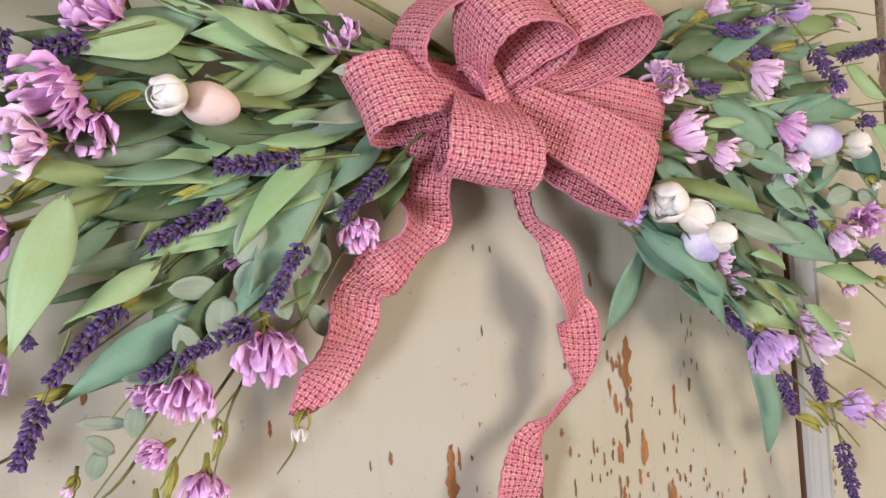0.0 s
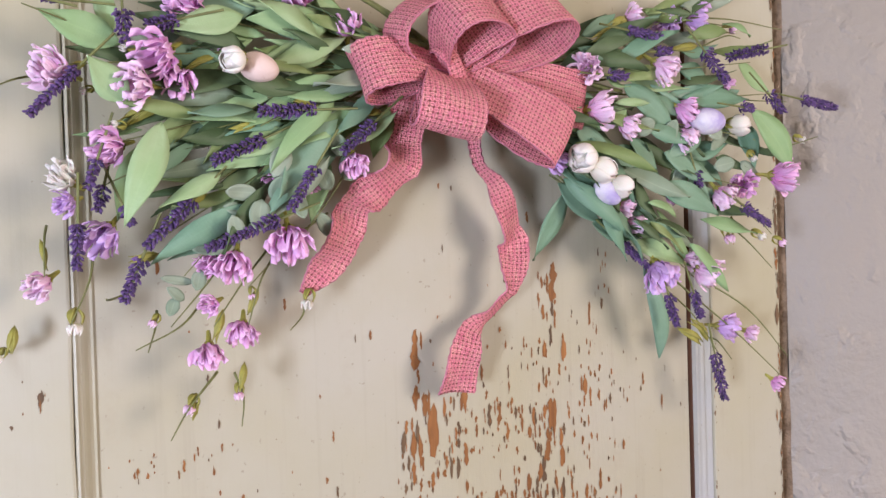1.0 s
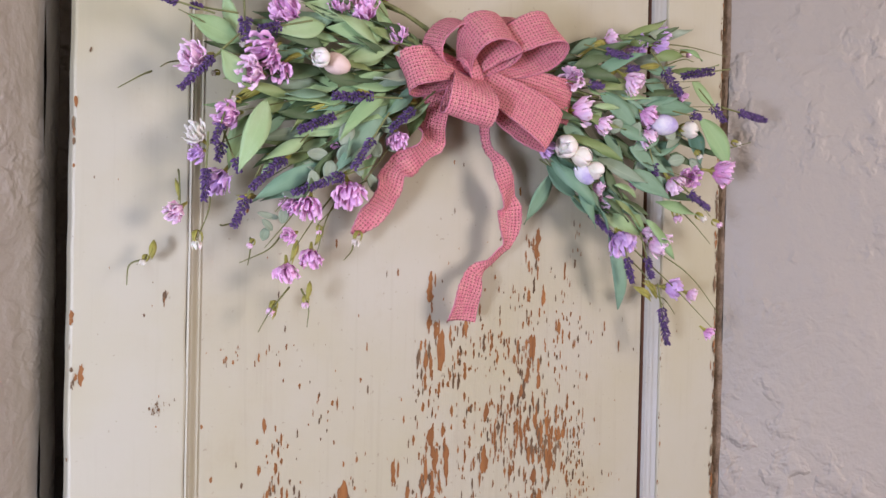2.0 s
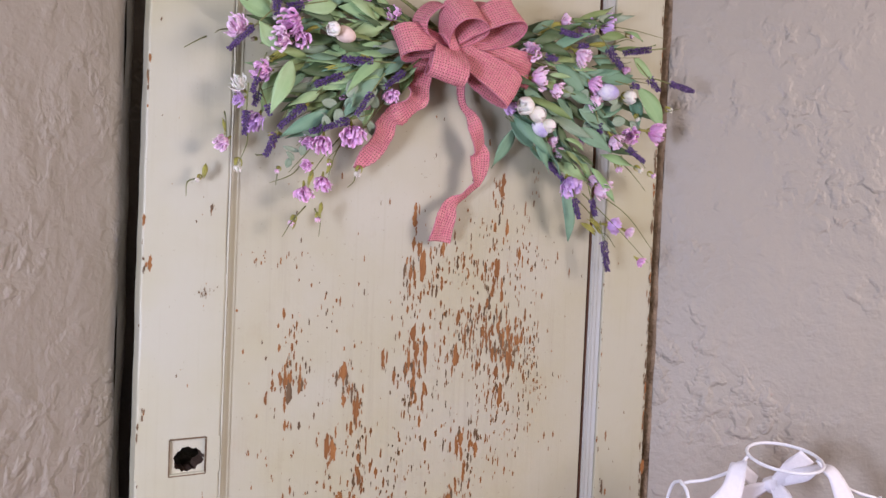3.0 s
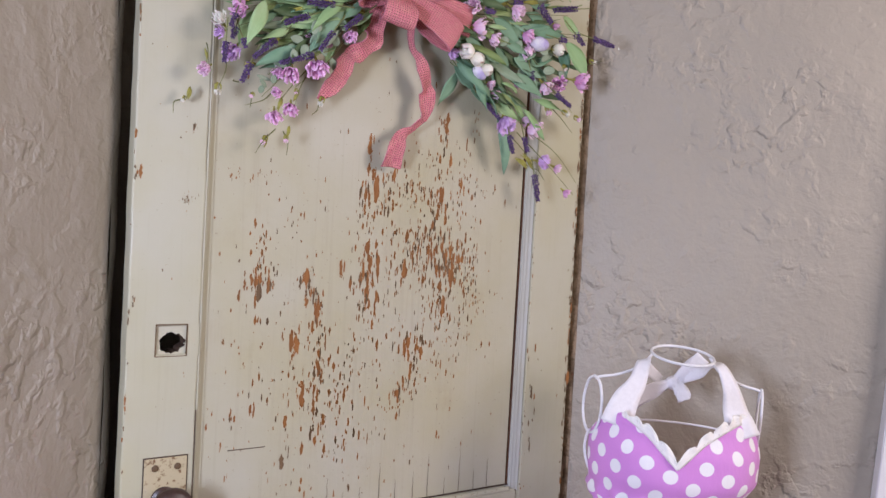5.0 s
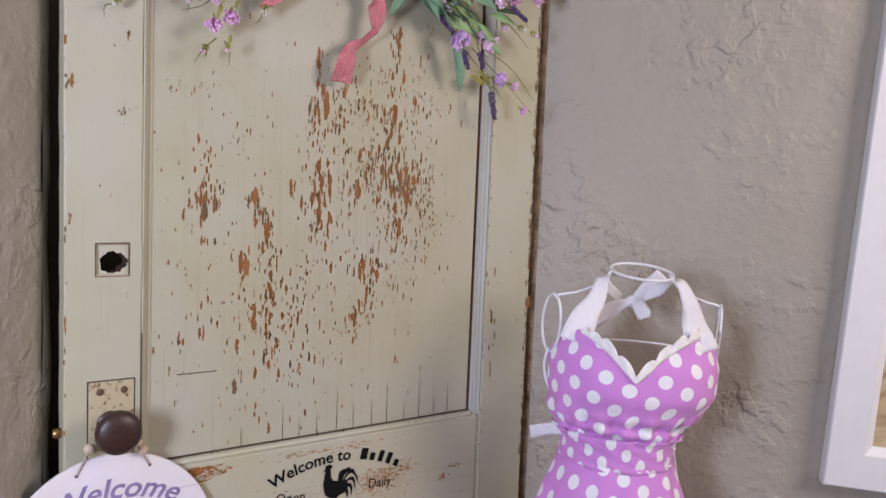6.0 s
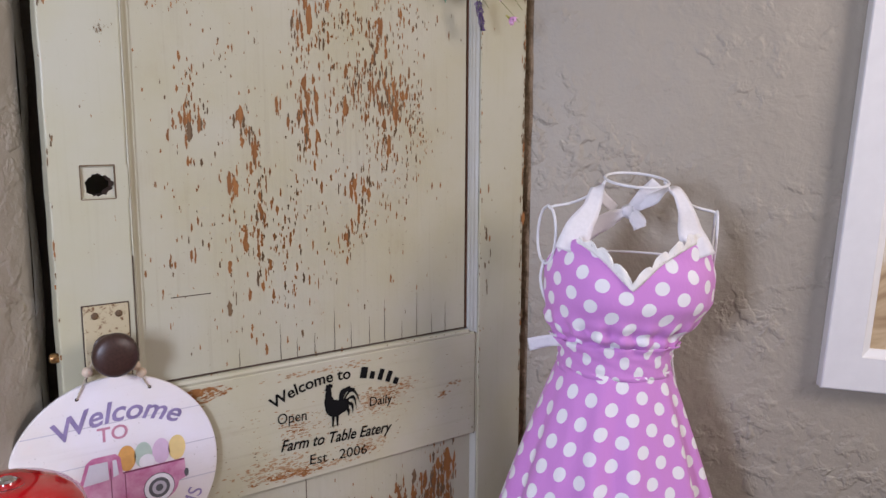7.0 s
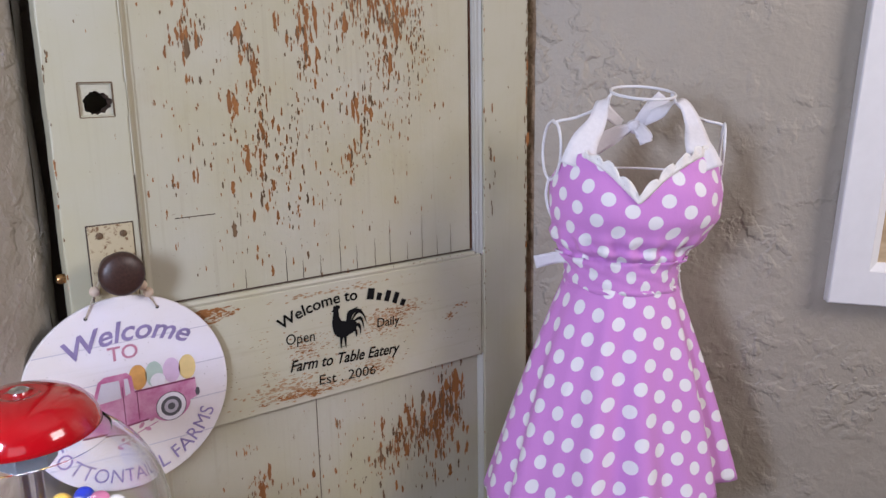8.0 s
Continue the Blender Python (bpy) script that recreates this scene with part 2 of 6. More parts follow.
# the rounded end of the west wall and the dark recess behind the door
bm = bmesh.new()
END, R = Vector((0.002, 0.037, 0)), 0.045
cen = END + Vector((-math.sqrt(0.5), math.sqrt(0.5), 0)) * R
plan = [cen + R * Vector((math.cos(radians(a)), math.sin(radians(a)), 0)) for a in range(-45, 46, 10)] + [cen + R * Vector((math.sqrt(0.5), math.sqrt(0.5), 0)) + 0.62 * Vector((-math.sqrt(0.5), math.sqrt(0.5), 0))]
plan += [plan[-1] - 0.12 * Vector((math.sqrt(0.5), math.sqrt(0.5), 0)), END + LEFT * 0.1 + Vector((-0.085, 0.085, 0))]
cols = []
for k in range(61):
    z = HEIGHT * k / 60
    cols.append([bm.verts.new(p + Vector((0.004 * noise.noise(Vector((i * 0.2, 3, z * 9))), 0.003 * noise.noise(Vector((i * 0.2, 7, z * 11))), z))) for i, p in enumerate(plan)])
for a, b in zip(cols, cols[1:]):
    for i in range(len(plan) - 1):
        bm.faces.new((a[i], a[i + 1], b[i + 1], b[i]))
west_end = tagged(part("wall_end", bm, PLASTER, smooth=True, angle=50), "rounded plaster end of the wall beside the door", "wall", kind="structure")
bm = bmesh.new()
R = 0.026
cen = EAST_END + Vector((math.sqrt(0.5), math.sqrt(0.5), 0)) * R
plan = [cen + R * Vector((math.cos(radians(a)), math.sin(radians(a)), 0)) for a in range(-135, -256, -12)]
cols = []
for k in range(91):
    z = HEIGHT * k / 90
    cols.append([bm.verts.new(p + Vector((0.004 * noise.noise(Vector((i * 0.3, 13, z * 14))), 0.003 * noise.noise(Vector((i * 0.3, 17, z * 11))), z))) for i, p in enumerate(plan)])
for a, b in zip(cols, cols[1:]):
    for i in range(len(plan) - 1):
        bm.faces.new((a[i], a[i + 1], b[i + 1], b[i]))
tagged(part("wall_end", bm, BROWN_EDGE, smooth=True, angle=50), "rough brown plaster edge of the wall beside the door", "wall", kind="structure")
tagged(part("wall_recess", box(bmesh.new(), -0.001, 0.9, 0.64, 0.76, 0, HEIGHT), PLASTER, at=Matrix.Translation(END) @ Matrix.Rotation(radians(45), 4, "Z")), "plaster back of the dark recess behind the door", "wall", kind="structure")
plaster_wall("wall_niche", CORNER - RIGHT * 0.75 + Vector((0.028, 0.028, 0)), RIGHT, 1.42, "taupe plaster wall in the shade behind the door")
TURN45 = Matrix.Translation(CORNER) @ Matrix.Rotation(radians(-45), 4, "Z")


def far_wall(name, x0, x1, y0, y1):
    bm = box(bmesh.new(), x0, x1, y0, y1, 0, HEIGHT)
    return tagged(part(name, bm, PLASTER, at=TURN45), "plain taupe plaster wall closing the room", "wall", kind="structure")


far_wall("wall_south", -0.12, SIDE + 0.12, -SIDE - 0.12, -SIDE)
far_wall("wall_north", SIDE, SIDE + 0.12, -SIDE, -0.002)
tagged(part("floor", box(bmesh.new(), -1.0, SIDE + 0.12, -SIDE - 0.12, 0.3, -0.1, 0), FLOORWOOD, at=TURN45), "dark brown wooden floor", "floor", kind="structure")
tagged(part("ceiling", box(bmesh.new(), -1.0, SIDE + 0.12, -SIDE - 0.12, 0.3, HEIGHT, HEIGHT + 0.1), CEILING, at=TURN45), "plain white ceiling", "ceiling", kind="structure")

# ---- the old door, stood across the corner ----
DX0, DX1, THICK, RECESS = 0.020, 0.779, 0.032, 0.012
door = empty("old_door", Matrix.Identity(4), "old cream painted panel door with flaking paint, stood across a corner", "door")


def rough_edge(bm, amount, seed):
    """Small dents and waves on the corners of old timber."""
    for v in bm.verts:
        k = noise.noise(Vector((v.co.x * 40, v.co.z * 22, seed)))
        v.co.x += amount * k
        v.co.y += 0.3 * amount * k


def timber(bm, x0, x1, y0, y1, z0, z1, bevel, cuts=0):
    """A board, cut across into lengths so that its edges can waver."""
    tmp = bmesh.new()
    box(tmp, x0, x1, y0, y1, z0, z1, bevel)
    for i in range(1, cuts):
        z = z0 + (z1 - z0) * i / cuts
        bmesh.ops.bisect_plane(tmp, geom=tmp.verts[:] + tmp.edges[:] + tmp.faces[:], plane_co=(0, 0, z), plane_no=(0, 0, 1))
    rough_edge(tmp, 0.0012, x0 * 10)
    me = bpy.data.meshes.new("tmp")
    tmp.to_mesh(me)
    tmp.free()
    bm.from_mesh(me)
    bpy.data.meshes.remove(me)
    return bm


# lock stile, with the shallow square seat of a lost lock and its ragged hole
HX0, HX1, HZ0, HZ1 = 0.0565, 0.097, 1.1345, 1.1765
bm = bmesh.new()
timber(bm, DX0, 0.113, 0, THICK, 0.005, HZ0 + 0.0025, 0.0025, 40)
timber(bm, DX0, 0.113, 0, THICK, HZ1 - 0.0025, 2.03, 0.0025, 34)
box(bm, DX0 + 0.0003, HX0, 0.0, THICK, HZ0, HZ1)
box(bm, HX1, 0.1128, 0.0, THICK, HZ0, HZ1)
stile = part("lock_stile", bm, PAINT_Z, door)
bm = bmesh.new()
cx, cz, k = 0.0775, 1.1535, 32
outer, inner, deep = [], [], []
rnd = random.Random(5)
for i in range(k):
    a = 2 * math.pi * i / k
    c, s = math.cos(a), math.sin(a)
    m = max(abs(c) / (HX1 - HX0) * 2, abs(s) / (HZ1 - HZ0) * 2)
    outer.append(bm.verts.new(((HX0 + HX1) / 2 + c / m, 0.0035, (HZ0 + HZ1) / 2 + s / m)))
    r = 0.0150 * (1 + 0.10 * rnd.uniform(-1, 1) + (0.22 if i in (31, 0, 1) else 0))
    inner.append(bm.verts.new((cx + r * c * 1.05, 0.0042, cz - 0.002 + r * s * 0.92)))
    deep.append(bm.verts.new((cx + r * c, THICK, cz - 0.002 + r * s * 0.92)))
for i in range(k):
    j = (i + 1) % k
    bm.faces.new((outer[i], outer[j], inner[j], inner[i]))
    bm.faces.new((inner[i], inner[j], deep[j], deep[i])).material_index = 1
part("lock_seat", bm, [PAINT_X, CRACK], door, "bare square lock seat with a ragged round hole")
bm = bmesh.new()
for x0, x1, z0, z1 in ((HX0 - 0.0008, HX0 + 0.0006, HZ0, HZ1), (HX1 - 0.0006, HX1 + 0.0008, HZ0, HZ1), (HX0, HX1, HZ0 - 0.0006, HZ0 + 0.0006), (HX0, HX1, HZ1 - 0.0010, HZ1 + 0.0008)):
    box(bm, x0, x1, -0.0003, 0.0030, z0, z1)
part("seat_edge", bm, GREYCHIP, door)

part("hinge_stile", timber(bmesh.new(), 0.6805, DX1, 0, THICK, 0.005, 2.03, 0.0025, 74), PAINT_Z, door)
part("top_rail", timber(bmesh.new(), 0.1135, 0.680, 0, THICK, 1.92, 2.03, 0.002), PAINT_X, door)
part("bottom_rail", timber(bmesh.new(), 0.1135, 0.680, 0, THICK, 0.005, 0.24, 0.002), PAINT_X, door)
part("lock_rail", box(bmesh.new(), 0.1145, 0.6740, -0.0005, THICK, 0.692, 0.872, 0.0012), PAINT_X, door)
part("upper_panel", box(bmesh.new(), 0.110, 0.6585, RECESS, THICK - 0.008, 0.868, 1.925), PAINT_PANEL, door)
part("gap_side", box(bmesh.new(), 0.6617, 0.6627, 0.0102, 0.0199, 0.882, 1.918), GAP, door)
part("lower_panel", box(bmesh.new(), 0.110, 0.6725, RECESS, THICK - 0.008, 0.235, 0.697), PAINT_PANEL, door)
part("dark_gap", box(bmesh.new(), 0.6587, 0.6628, 0.0200, THICK - 0.002, 0.874, 1.92), GAP, door, "dark open joint beside the shrunken panel")


def moulding(name, profile, z0, z1, mat, label=""):
    """A run of moulding: a profile of (x, y) drawn upright."""
    bm = bmesh.new()
    low = [bm.verts.new((x, y, z0)) for x, y in profile]
    high = [bm.verts.new((x, y, z1)) for x, y in profile]
    n = len(profile)
    for i in range(n):
        bm.faces.new((low[i], low[(i + 1) % n], high[(i + 1) % n], high[i]))
    bm.faces.new(low)
    bm.faces.new(high)
    return part(name, bm, mat, door, label)


for z0, z1 in ((0.880, 1.92), (0.24, 0.692)):
    moulding("moulding", [(0.1132, 0.016), (0.1132, 0.0022), (0.1150, 0.0012), (0.1165, 0.0036), (0.1180, 0.0040), (0.1200, 0.0058), (0.1225, 0.0088), (0.1245, 0.0100), (0.1262, 0.0100), (0.1262, 0.016)], z0, z1, PAINT_Z)
moulding("moulding", [(0.6626, 0.024), (0.6626, 0.0095), (0.6638, 0.0060), (0.6655, 0.0048), (0.6668, 0.0072), (0.6690, 0.0050), (0.6715, 0.0034), (0.6730, 0.0060), (0.6755, 0.0040), (0.6785, 0.0012), (0.6800, 0.0030), (0.6800, 0.024)], 0.872, 1.92, PAINT_GREY, "grey-worn ribbed moulding")
moulding("moulding", [(0.6725, 0.018), (0.6725, 0.0090), (0.6760, 0.0050), (0.6785, 0.0020), (0.6800, 0.0030), (0.6800, 0.018)], 0.24, 0.692, PAINT_GREY)
# beads along the top and foot of the lock rail
bm = bmesh.new()
tube(bm, [(0.116, 0.0035, 0.8765), (0.400, 0.003, 0.8770), (0.660, 0.0035, 0.8762)], 0.0045, 8)
box(bm, 0.1150, 0.6735, 0.0010, 0.012, 0.870, 0.8745, 0.001)
part("rail_bead", bm, PAINT_X, door)
part("stile_fillet", box(bmesh.new(), 0.6759, 0.6802, 0.0012, 0.02, 0.693, 0.8715, 0.0008), PAINT_Z, door)

# bare patches, where the paint has flaked off along the grain
rnd = random.Random(11)


def flake(bm, x, z, w, h, y, mat=0):
    """A ragged patch, taller than wide, a third of a millimetre from the surface."""
    n = 7 if h < 0.006 else 14
    ring, deep = [], rnd.uniform(0, 0.0003)
    for i in range(n):
        a = 2 * math.pi * i / n
        r = rnd.uniform(0.30, 1.2)
        ring.append(bm.verts.new((x + 0.5 * w * r * math.cos(a), y - deep, z + 0.5 * h * rnd.uniform(0.6, 1.1) * math.sin(a))))
    f = bm.faces.new(ring[::-1])
    f.material_index = mat


def flakes(bm, clusters, y, mats=(0, 0, 0, 1)):
    """clusters: x, z, spread in x, spread in z, how many, size."""
    for x, z, sx, sz, many, size in clusters:
        for i in range(int(1.35 * many)):
            h = size * min(2.2, rnd.lognormvariate(-0.55, 0.55))
            w = h * rnd.uniform(0.12, 0.34) if h > 0.007 else h * rnd.uniform(0.25, 0.55)
            px, pz = rnd.gauss(x, sx), rnd.gauss(z, sz)
            if 0.13 < px < 0.651 or y < RECESS - 0.004:
                flake(bm, px, pz, w, h, y, rnd.choice(mats))


BIG_FLAKES = [
    (0.497, 1.487, 0.0132, 0.0320),
    (0.361, 1.438, 0.0080, 0.0288),
    (0.356, 1.373, 0.0081, 0.0320),
    (0.519, 1.244, 0.0140, 0.0360),
    (0.197, 1.231, 0.0112, 0.0210),
    (0.286, 1.193, 0.0056, 0.0320),
    (0.448, 1.139, 0.0120, 0.0192),
    (0.464, 1.132, 0.0100, 0.0144),
    (0.431, 1.051, 0.0120, 0.0320),
    (0.497, 1.374, 0.0088, 0.0405),
    (0.368, 1.230, 0.0080, 0.0400),
    (0.294, 1.113, 0.0072, 0.0288),
    (0.269, 1.082, 0.0144, 0.0096),
    (0.488, 1.433, 0.0077, 0.0192),
]
UPPER = [
    (0.493, 1.485, 0.0055, 0.0144, 8, 0.022),
    (0.554, 1.481, 0.0033, 0.0180, 7, 0.018),
    (0.363, 1.438, 0.0030, 0.0144, 5, 0.022),
    (0.361, 1.373, 0.0072, 0.0200, 22, 0.022),
    (0.393, 1.370, 0.0100, 0.0200, 20, 0.016),
    (0.439, 1.376, 0.0180, 0.0176, 36, 0.013),
    (0.492, 1.382, 0.0120, 0.0240, 20, 0.018),
    (0.539, 1.384, 0.0120, 0.0198, 14, 0.014),
    (0.365, 1.296, 0.0126, 0.0240, 30, 0.014),
    (0.436, 1.304, 0.0160, 0.0144, 24, 0.013),
    (0.467, 1.279, 0.0220, 0.0240, 60, 0.017),
    (0.515, 1.262, 0.0140, 0.0315, 44, 0.022),
    (0.540, 1.279, 0.0176, 0.0315, 30, 0.014),
    (0.369, 1.222, 0.0126, 0.0256, 44, 0.022),
    (0.197, 1.235, 0.0128, 0.0176, 34, 0.018),
    (0.198, 1.288, 0.0080, 0.0120, 14, 0.010),
]
UPPER += [
    (0.271, 1.229, 0.0064, 0.0176, 20, 0.018),
    (0.286, 1.185, 0.0054, 0.0144, 14, 0.022),
    (0.451, 1.131, 0.0120, 0.0126, 18, 0.018),
    (0.464, 1.082, 0.0060, 0.0192, 14, 0.016),
    (0.431, 1.051, 0.0080, 0.0144, 12, 0.020),
    (0.256, 1.140, 0.0040, 0.0208, 14, 0.020),
    (0.294, 1.105, 0.0090, 0.0240, 34, 0.018),
    (0.327, 1.070, 0.0090, 0.0176, 14, 0.014),
    (0.270, 1.080, 0.0090, 0.0080, 10, 0.016),
    (0.352, 1.113, 0.0090, 0.0180, 12, 0.012),
    (0.199, 1.180, 0.0040, 0.0028, 4, 0.014),
    (0.163, 1.041, 0.0040, 0.0084, 6, 0.016),
    (0.294, 1.033, 0.0108, 0.0192, 16, 0.018),
    (0.503, 1.192, 0.0154, 0.0192, 24, 0.016),
    (0.555, 1.208, 0.0132, 0.0216, 16, 0.012),
    (0.327, 1.240, 0.0036, 0.0080, 5, 0.016),
]
UPPER += [
    (0.150, 1.149, 0.0032, 0.0032, 3, 0.012),
    (0.249, 1.327, 0.0112, 0.0144, 10, 0.007),
    (0.155, 1.384, 0.0098, 0.0098, 8, 0.008),
    (0.194, 1.380, 0.0080, 0.0064, 8, 0.008),
    (0.507, 1.140, 0.0160, 0.0270, 20, 0.010),
    (0.410, 1.254, 0.0108, 0.0240, 16, 0.012),
    (0.562, 1.262, 0.0060, 0.0200, 22, 0.011),
    (0.553, 1.228, 0.0060, 0.0160, 16, 0.012),
    (0.576, 1.205, 0.0060, 0.0140, 10, 0.009),
    (0.516, 1.255, 0.0120, 0.0260, 9, 0.022),
    (0.544, 1.160, 0.0080, 0.0200, 12, 0.011),
    (0.339, 0.988, 0.0040, 0.0100, 5, 0.013),
    (0.452, 1.074, 0.0050, 0.0160, 8, 0.020),
    (0.473, 1.285, 0.0090, 0.0200, 18, 0.020),
]
bm = bmesh.new()
flakes(bm, UPPER, RECESS - 0.00035)
flakes(bm, [(0.36, 1.18, 0.14, 0.16, 140, 0.010), (0.46, 1.24, 0.07, 0.11, 140, 0.012), (0.30, 1.05, 0.10, 0.08, 80, 0.012), (0.52, 1.40, 0.06, 0.06, 60, 0.012), (0.34, 1.02, 0.13, 0.07, 60, 0.012), (0.20, 1.16, 0.05, 0.13, 24, 0.010)], RECESS - 0.00035, (0, 0, 1))
for x, z, w, h in BIG_FLAKES:
    for i in range(3):
        flake(bm, x + rnd.uniform(-0.25, 0.25) * w, z + rnd.uniform(-0.3, 0.3) * h, w * rnd.uniform(0.4, 0.75), h * rnd.uniform(0.5, 0.8), RECESS - 0.0004 - 0.00004 * i, 0)
part("flaked_patches", bm, [BARE, GREYCHIP], door, "orange-brown bare wood where paint flaked off")["kind"] = "stuff"
bm = bmesh.new()
flakes(bm, [(0.616, 0.625, 0.012, 0.028, 60, 0.026), (0.591, 0.597, 0.020, 0.022, 60, 0.026), (0.543, 0.585, 0.024, 0.020, 60, 0.024), (0.497, 0.572, 0.024, 0.018, 46, 0.020), (0.392, 0.632, 0.005, 0.014, 8, 0.020), (0.250, 0.575, 0.014, 0.014, 26, 0.018), (0.239, 0.630, 0.008, 0.010, 8, 0.012), (0.60, 0.600, 0.030, 0.045, 40, 0.022), (0.55, 0.565, 0.04, 0.035, 40, 0.020), (0.47, 0.545, 0.04, 0.03, 40, 0.018), (0.33, 0.545, 0.03, 0.03, 22, 0.014), (0.60, 0.50, 0.05, 0.06, 50, 0.02), (0.42, 0.60, 0.1, 0.05, 30, 0.008), (0.30, 0.40, 0.12, 0.1, 60, 0.012)], RECESS - 0.00035)
part("flaked_patches", bm, [BARE, GREYCHIP], door, "orange-brown bare wood where paint flaked off")["kind"] = "stuff"
bm = bmesh.new()
flakes(bm, [(0.70, 1.05, 0.004, 0.05, 3, 0.02), (0.695, 0.98, 0.005, 0.03, 6, 0.018), (0.7755, 1.25, 0.0018, 0.33, 150, 0.013), (0.6825, 1.2, 0.0012, 0.35, 40, 0.010), (0.0215, 1.2, 0.0010, 0.33, 18, 0.010), (0.58, 0.878, 0.06, 0.001, 30, 0.004), (0.73, 1.1, 0.03, 0.35, 14, 0.006), (0.023, 1.10, 0.001, 0.2, 6, 0.012), (0.028, 1.372, 0.002, 0.003, 3, 0.012), (0.027, 1.21, 0.002, 0.004, 3, 0.012), (0.095, 1.43, 0.003, 0.012, 4, 0.010), (0.075, 1.32, 0.02, 0.2, 12, 0.005), (0.094, 1.112, 0.001, 0.006, 2, 0.010), (0.089, 1.343, 0.004, 0.005, 22, 0.004)], -0.0004, (0, 1, 1))
part("flaked_patches", bm, [BARE, GREYCHIP], door)["kind"] = "stuff"
# the rail is scraped along its length
bm = bmesh.new()


def scrape(x, z, sx, sz, many, size, mat):
    for i in range(3 * many):
        w = 0.62 * size * rnd.uniform(0.3, 1.4)
        h = w * rnd.uniform(0.15, 0.45)
        n, px, pz, lift = 13, rnd.gauss(x, sx), rnd.gauss(z, sz), rnd.uniform(0, 0.0004)
        if not (0.12 < px < 0.67 and 0.698 < pz < 0.866):
            continue
        ring = [bm.verts.new((px + 0.5 * w * rnd.uniform(0.25, 1.2) * math.cos(2 * math.pi * j / n), -0.0007 - lift, pz + 0.5 * h * rnd.uniform(0.5, 1.2) * math.sin(2 * math.pi * j / n))) for j in range(n)]
        bm.faces.new(ring[::-1]).material_index = mat


for row in ((0.485, 0.795, 0.020, 0.010, 40, 0.013, 1), (0.505, 0.806, 0.015, 0.005, 16, 0.012, 0), (0.335, 0.777, 0.016, 0.012, 26, 0.010, 0), (0.325, 0.706, 0.026, 0.004, 34, 0.015, 0), (0.455, 0.716, 0.014, 0.006, 16, 0.011, 0), (0.42, 0.755, 0.07, 0.03, 60, 0.007, 1), (0.19, 0.862, 0.016, 0.004, 20, 0.018, 0), (0.30, 0.722, 0.03, 0.008, 60, 0.012, 1), (0.34, 0.710, 0.05, 0.006, 40, 0.012, 1), (0.47, 0.790, 0.022, 0.012, 60, 0.010, 1), (0.34, 0.775, 0.025, 0.012, 30, 0.008, 1), (0.46, 0.725, 0.02, 0.008, 34, 0.009, 1), (0.40, 0.86, 0.06, 0.003, 24, 0.012, 1), (0.53, 0.805, 0.015, 0.008, 18, 0.009, 1),
            (0.605, 0.777, 0.004, 0.004, 10, 0.010, 0), (0.63, 0.792, 0.008, 0.002, 8, 0.009, 0), (0.195, 0.855, 0.018, 0.006, 26, 0.014, 0), (0.18, 0.868, 0.02, 0.001, 14, 0.01, 0), (0.22, 0.77, 0.05, 0.04, 12, 0.006, 2), (0.66, 0.74, 0.008, 0.03, 6, 0.008, 2), (0.45, 0.76, 0.15, 0.05, 30, 0.005, 2), (0.27, 0.78, 0.01, 0.03, 16, 0.006, 1)):
    scrape(*row)
part("scraped_patches", bm, [BARE, SCRAPE, GREYCHIP], door, "rail paint scraped back to pale wood")["kind"] = "stuff"
# upright splits at the foot of the upper panel
bm = bmesh.new()
for x, h in ((0.255, 0.03), (0.3185, 0.055), (0.345, 0.03), (0.374, 0.034), (0.408, 0.068), (0.437, 0.04), (0.470, 0.046), (0.498, 0.07), (0.531, 0.03), (0.560, 0.075), (0.590, 0.035), (0.618, 0.05)):
    pts = [(x + 0.0006 * math.sin(9 * i + 40 * x), 0.882 + h * i / 5) for i in range(6)]
    w = [0.0012, 0.0011, 0.0009, 0.0007, 0.0005, 0.0002]
    a = [bm.verts.new((px - q / 2, RECESS - 0.0004, pz)) for (px, pz), q in zip(pts, w)]
    b = [bm.verts.new((px + q / 2, RECESS - 0.0004, pz)) for (px, pz), q in zip(pts, w)]
    for i in range(5):
        bm.faces.new((a[i], b[i], b[i + 1], a[i + 1]))
box(bm, 0.1625, 0.2175, RECESS - 0.0005, RECESS + 0.001, 0.9954, 0.9966)
box(bm, 0.1122, 0.1130, -0.0004, 0.004, 0.70, 1.06)
box(bm, 0.3535, 0.3545, RECESS - 0.0005, RECESS + 0.001, 0.24, 0.690)
box(bm, 0.6741, 0.6758, 0.002, 0.02, 0.69, 0.8735)
box(bm, 0.1150, 0.6760, 0.0085, 0.0118, 0.8815, 0.8830)
box(bm, 0.1150, 0.6760, 0.0080, 0.0118, 0.6900, 0.6918)
part("crack_line", bm, CRACK, door, "dark splits and open joints in the timber")["kind"] = "stuff"

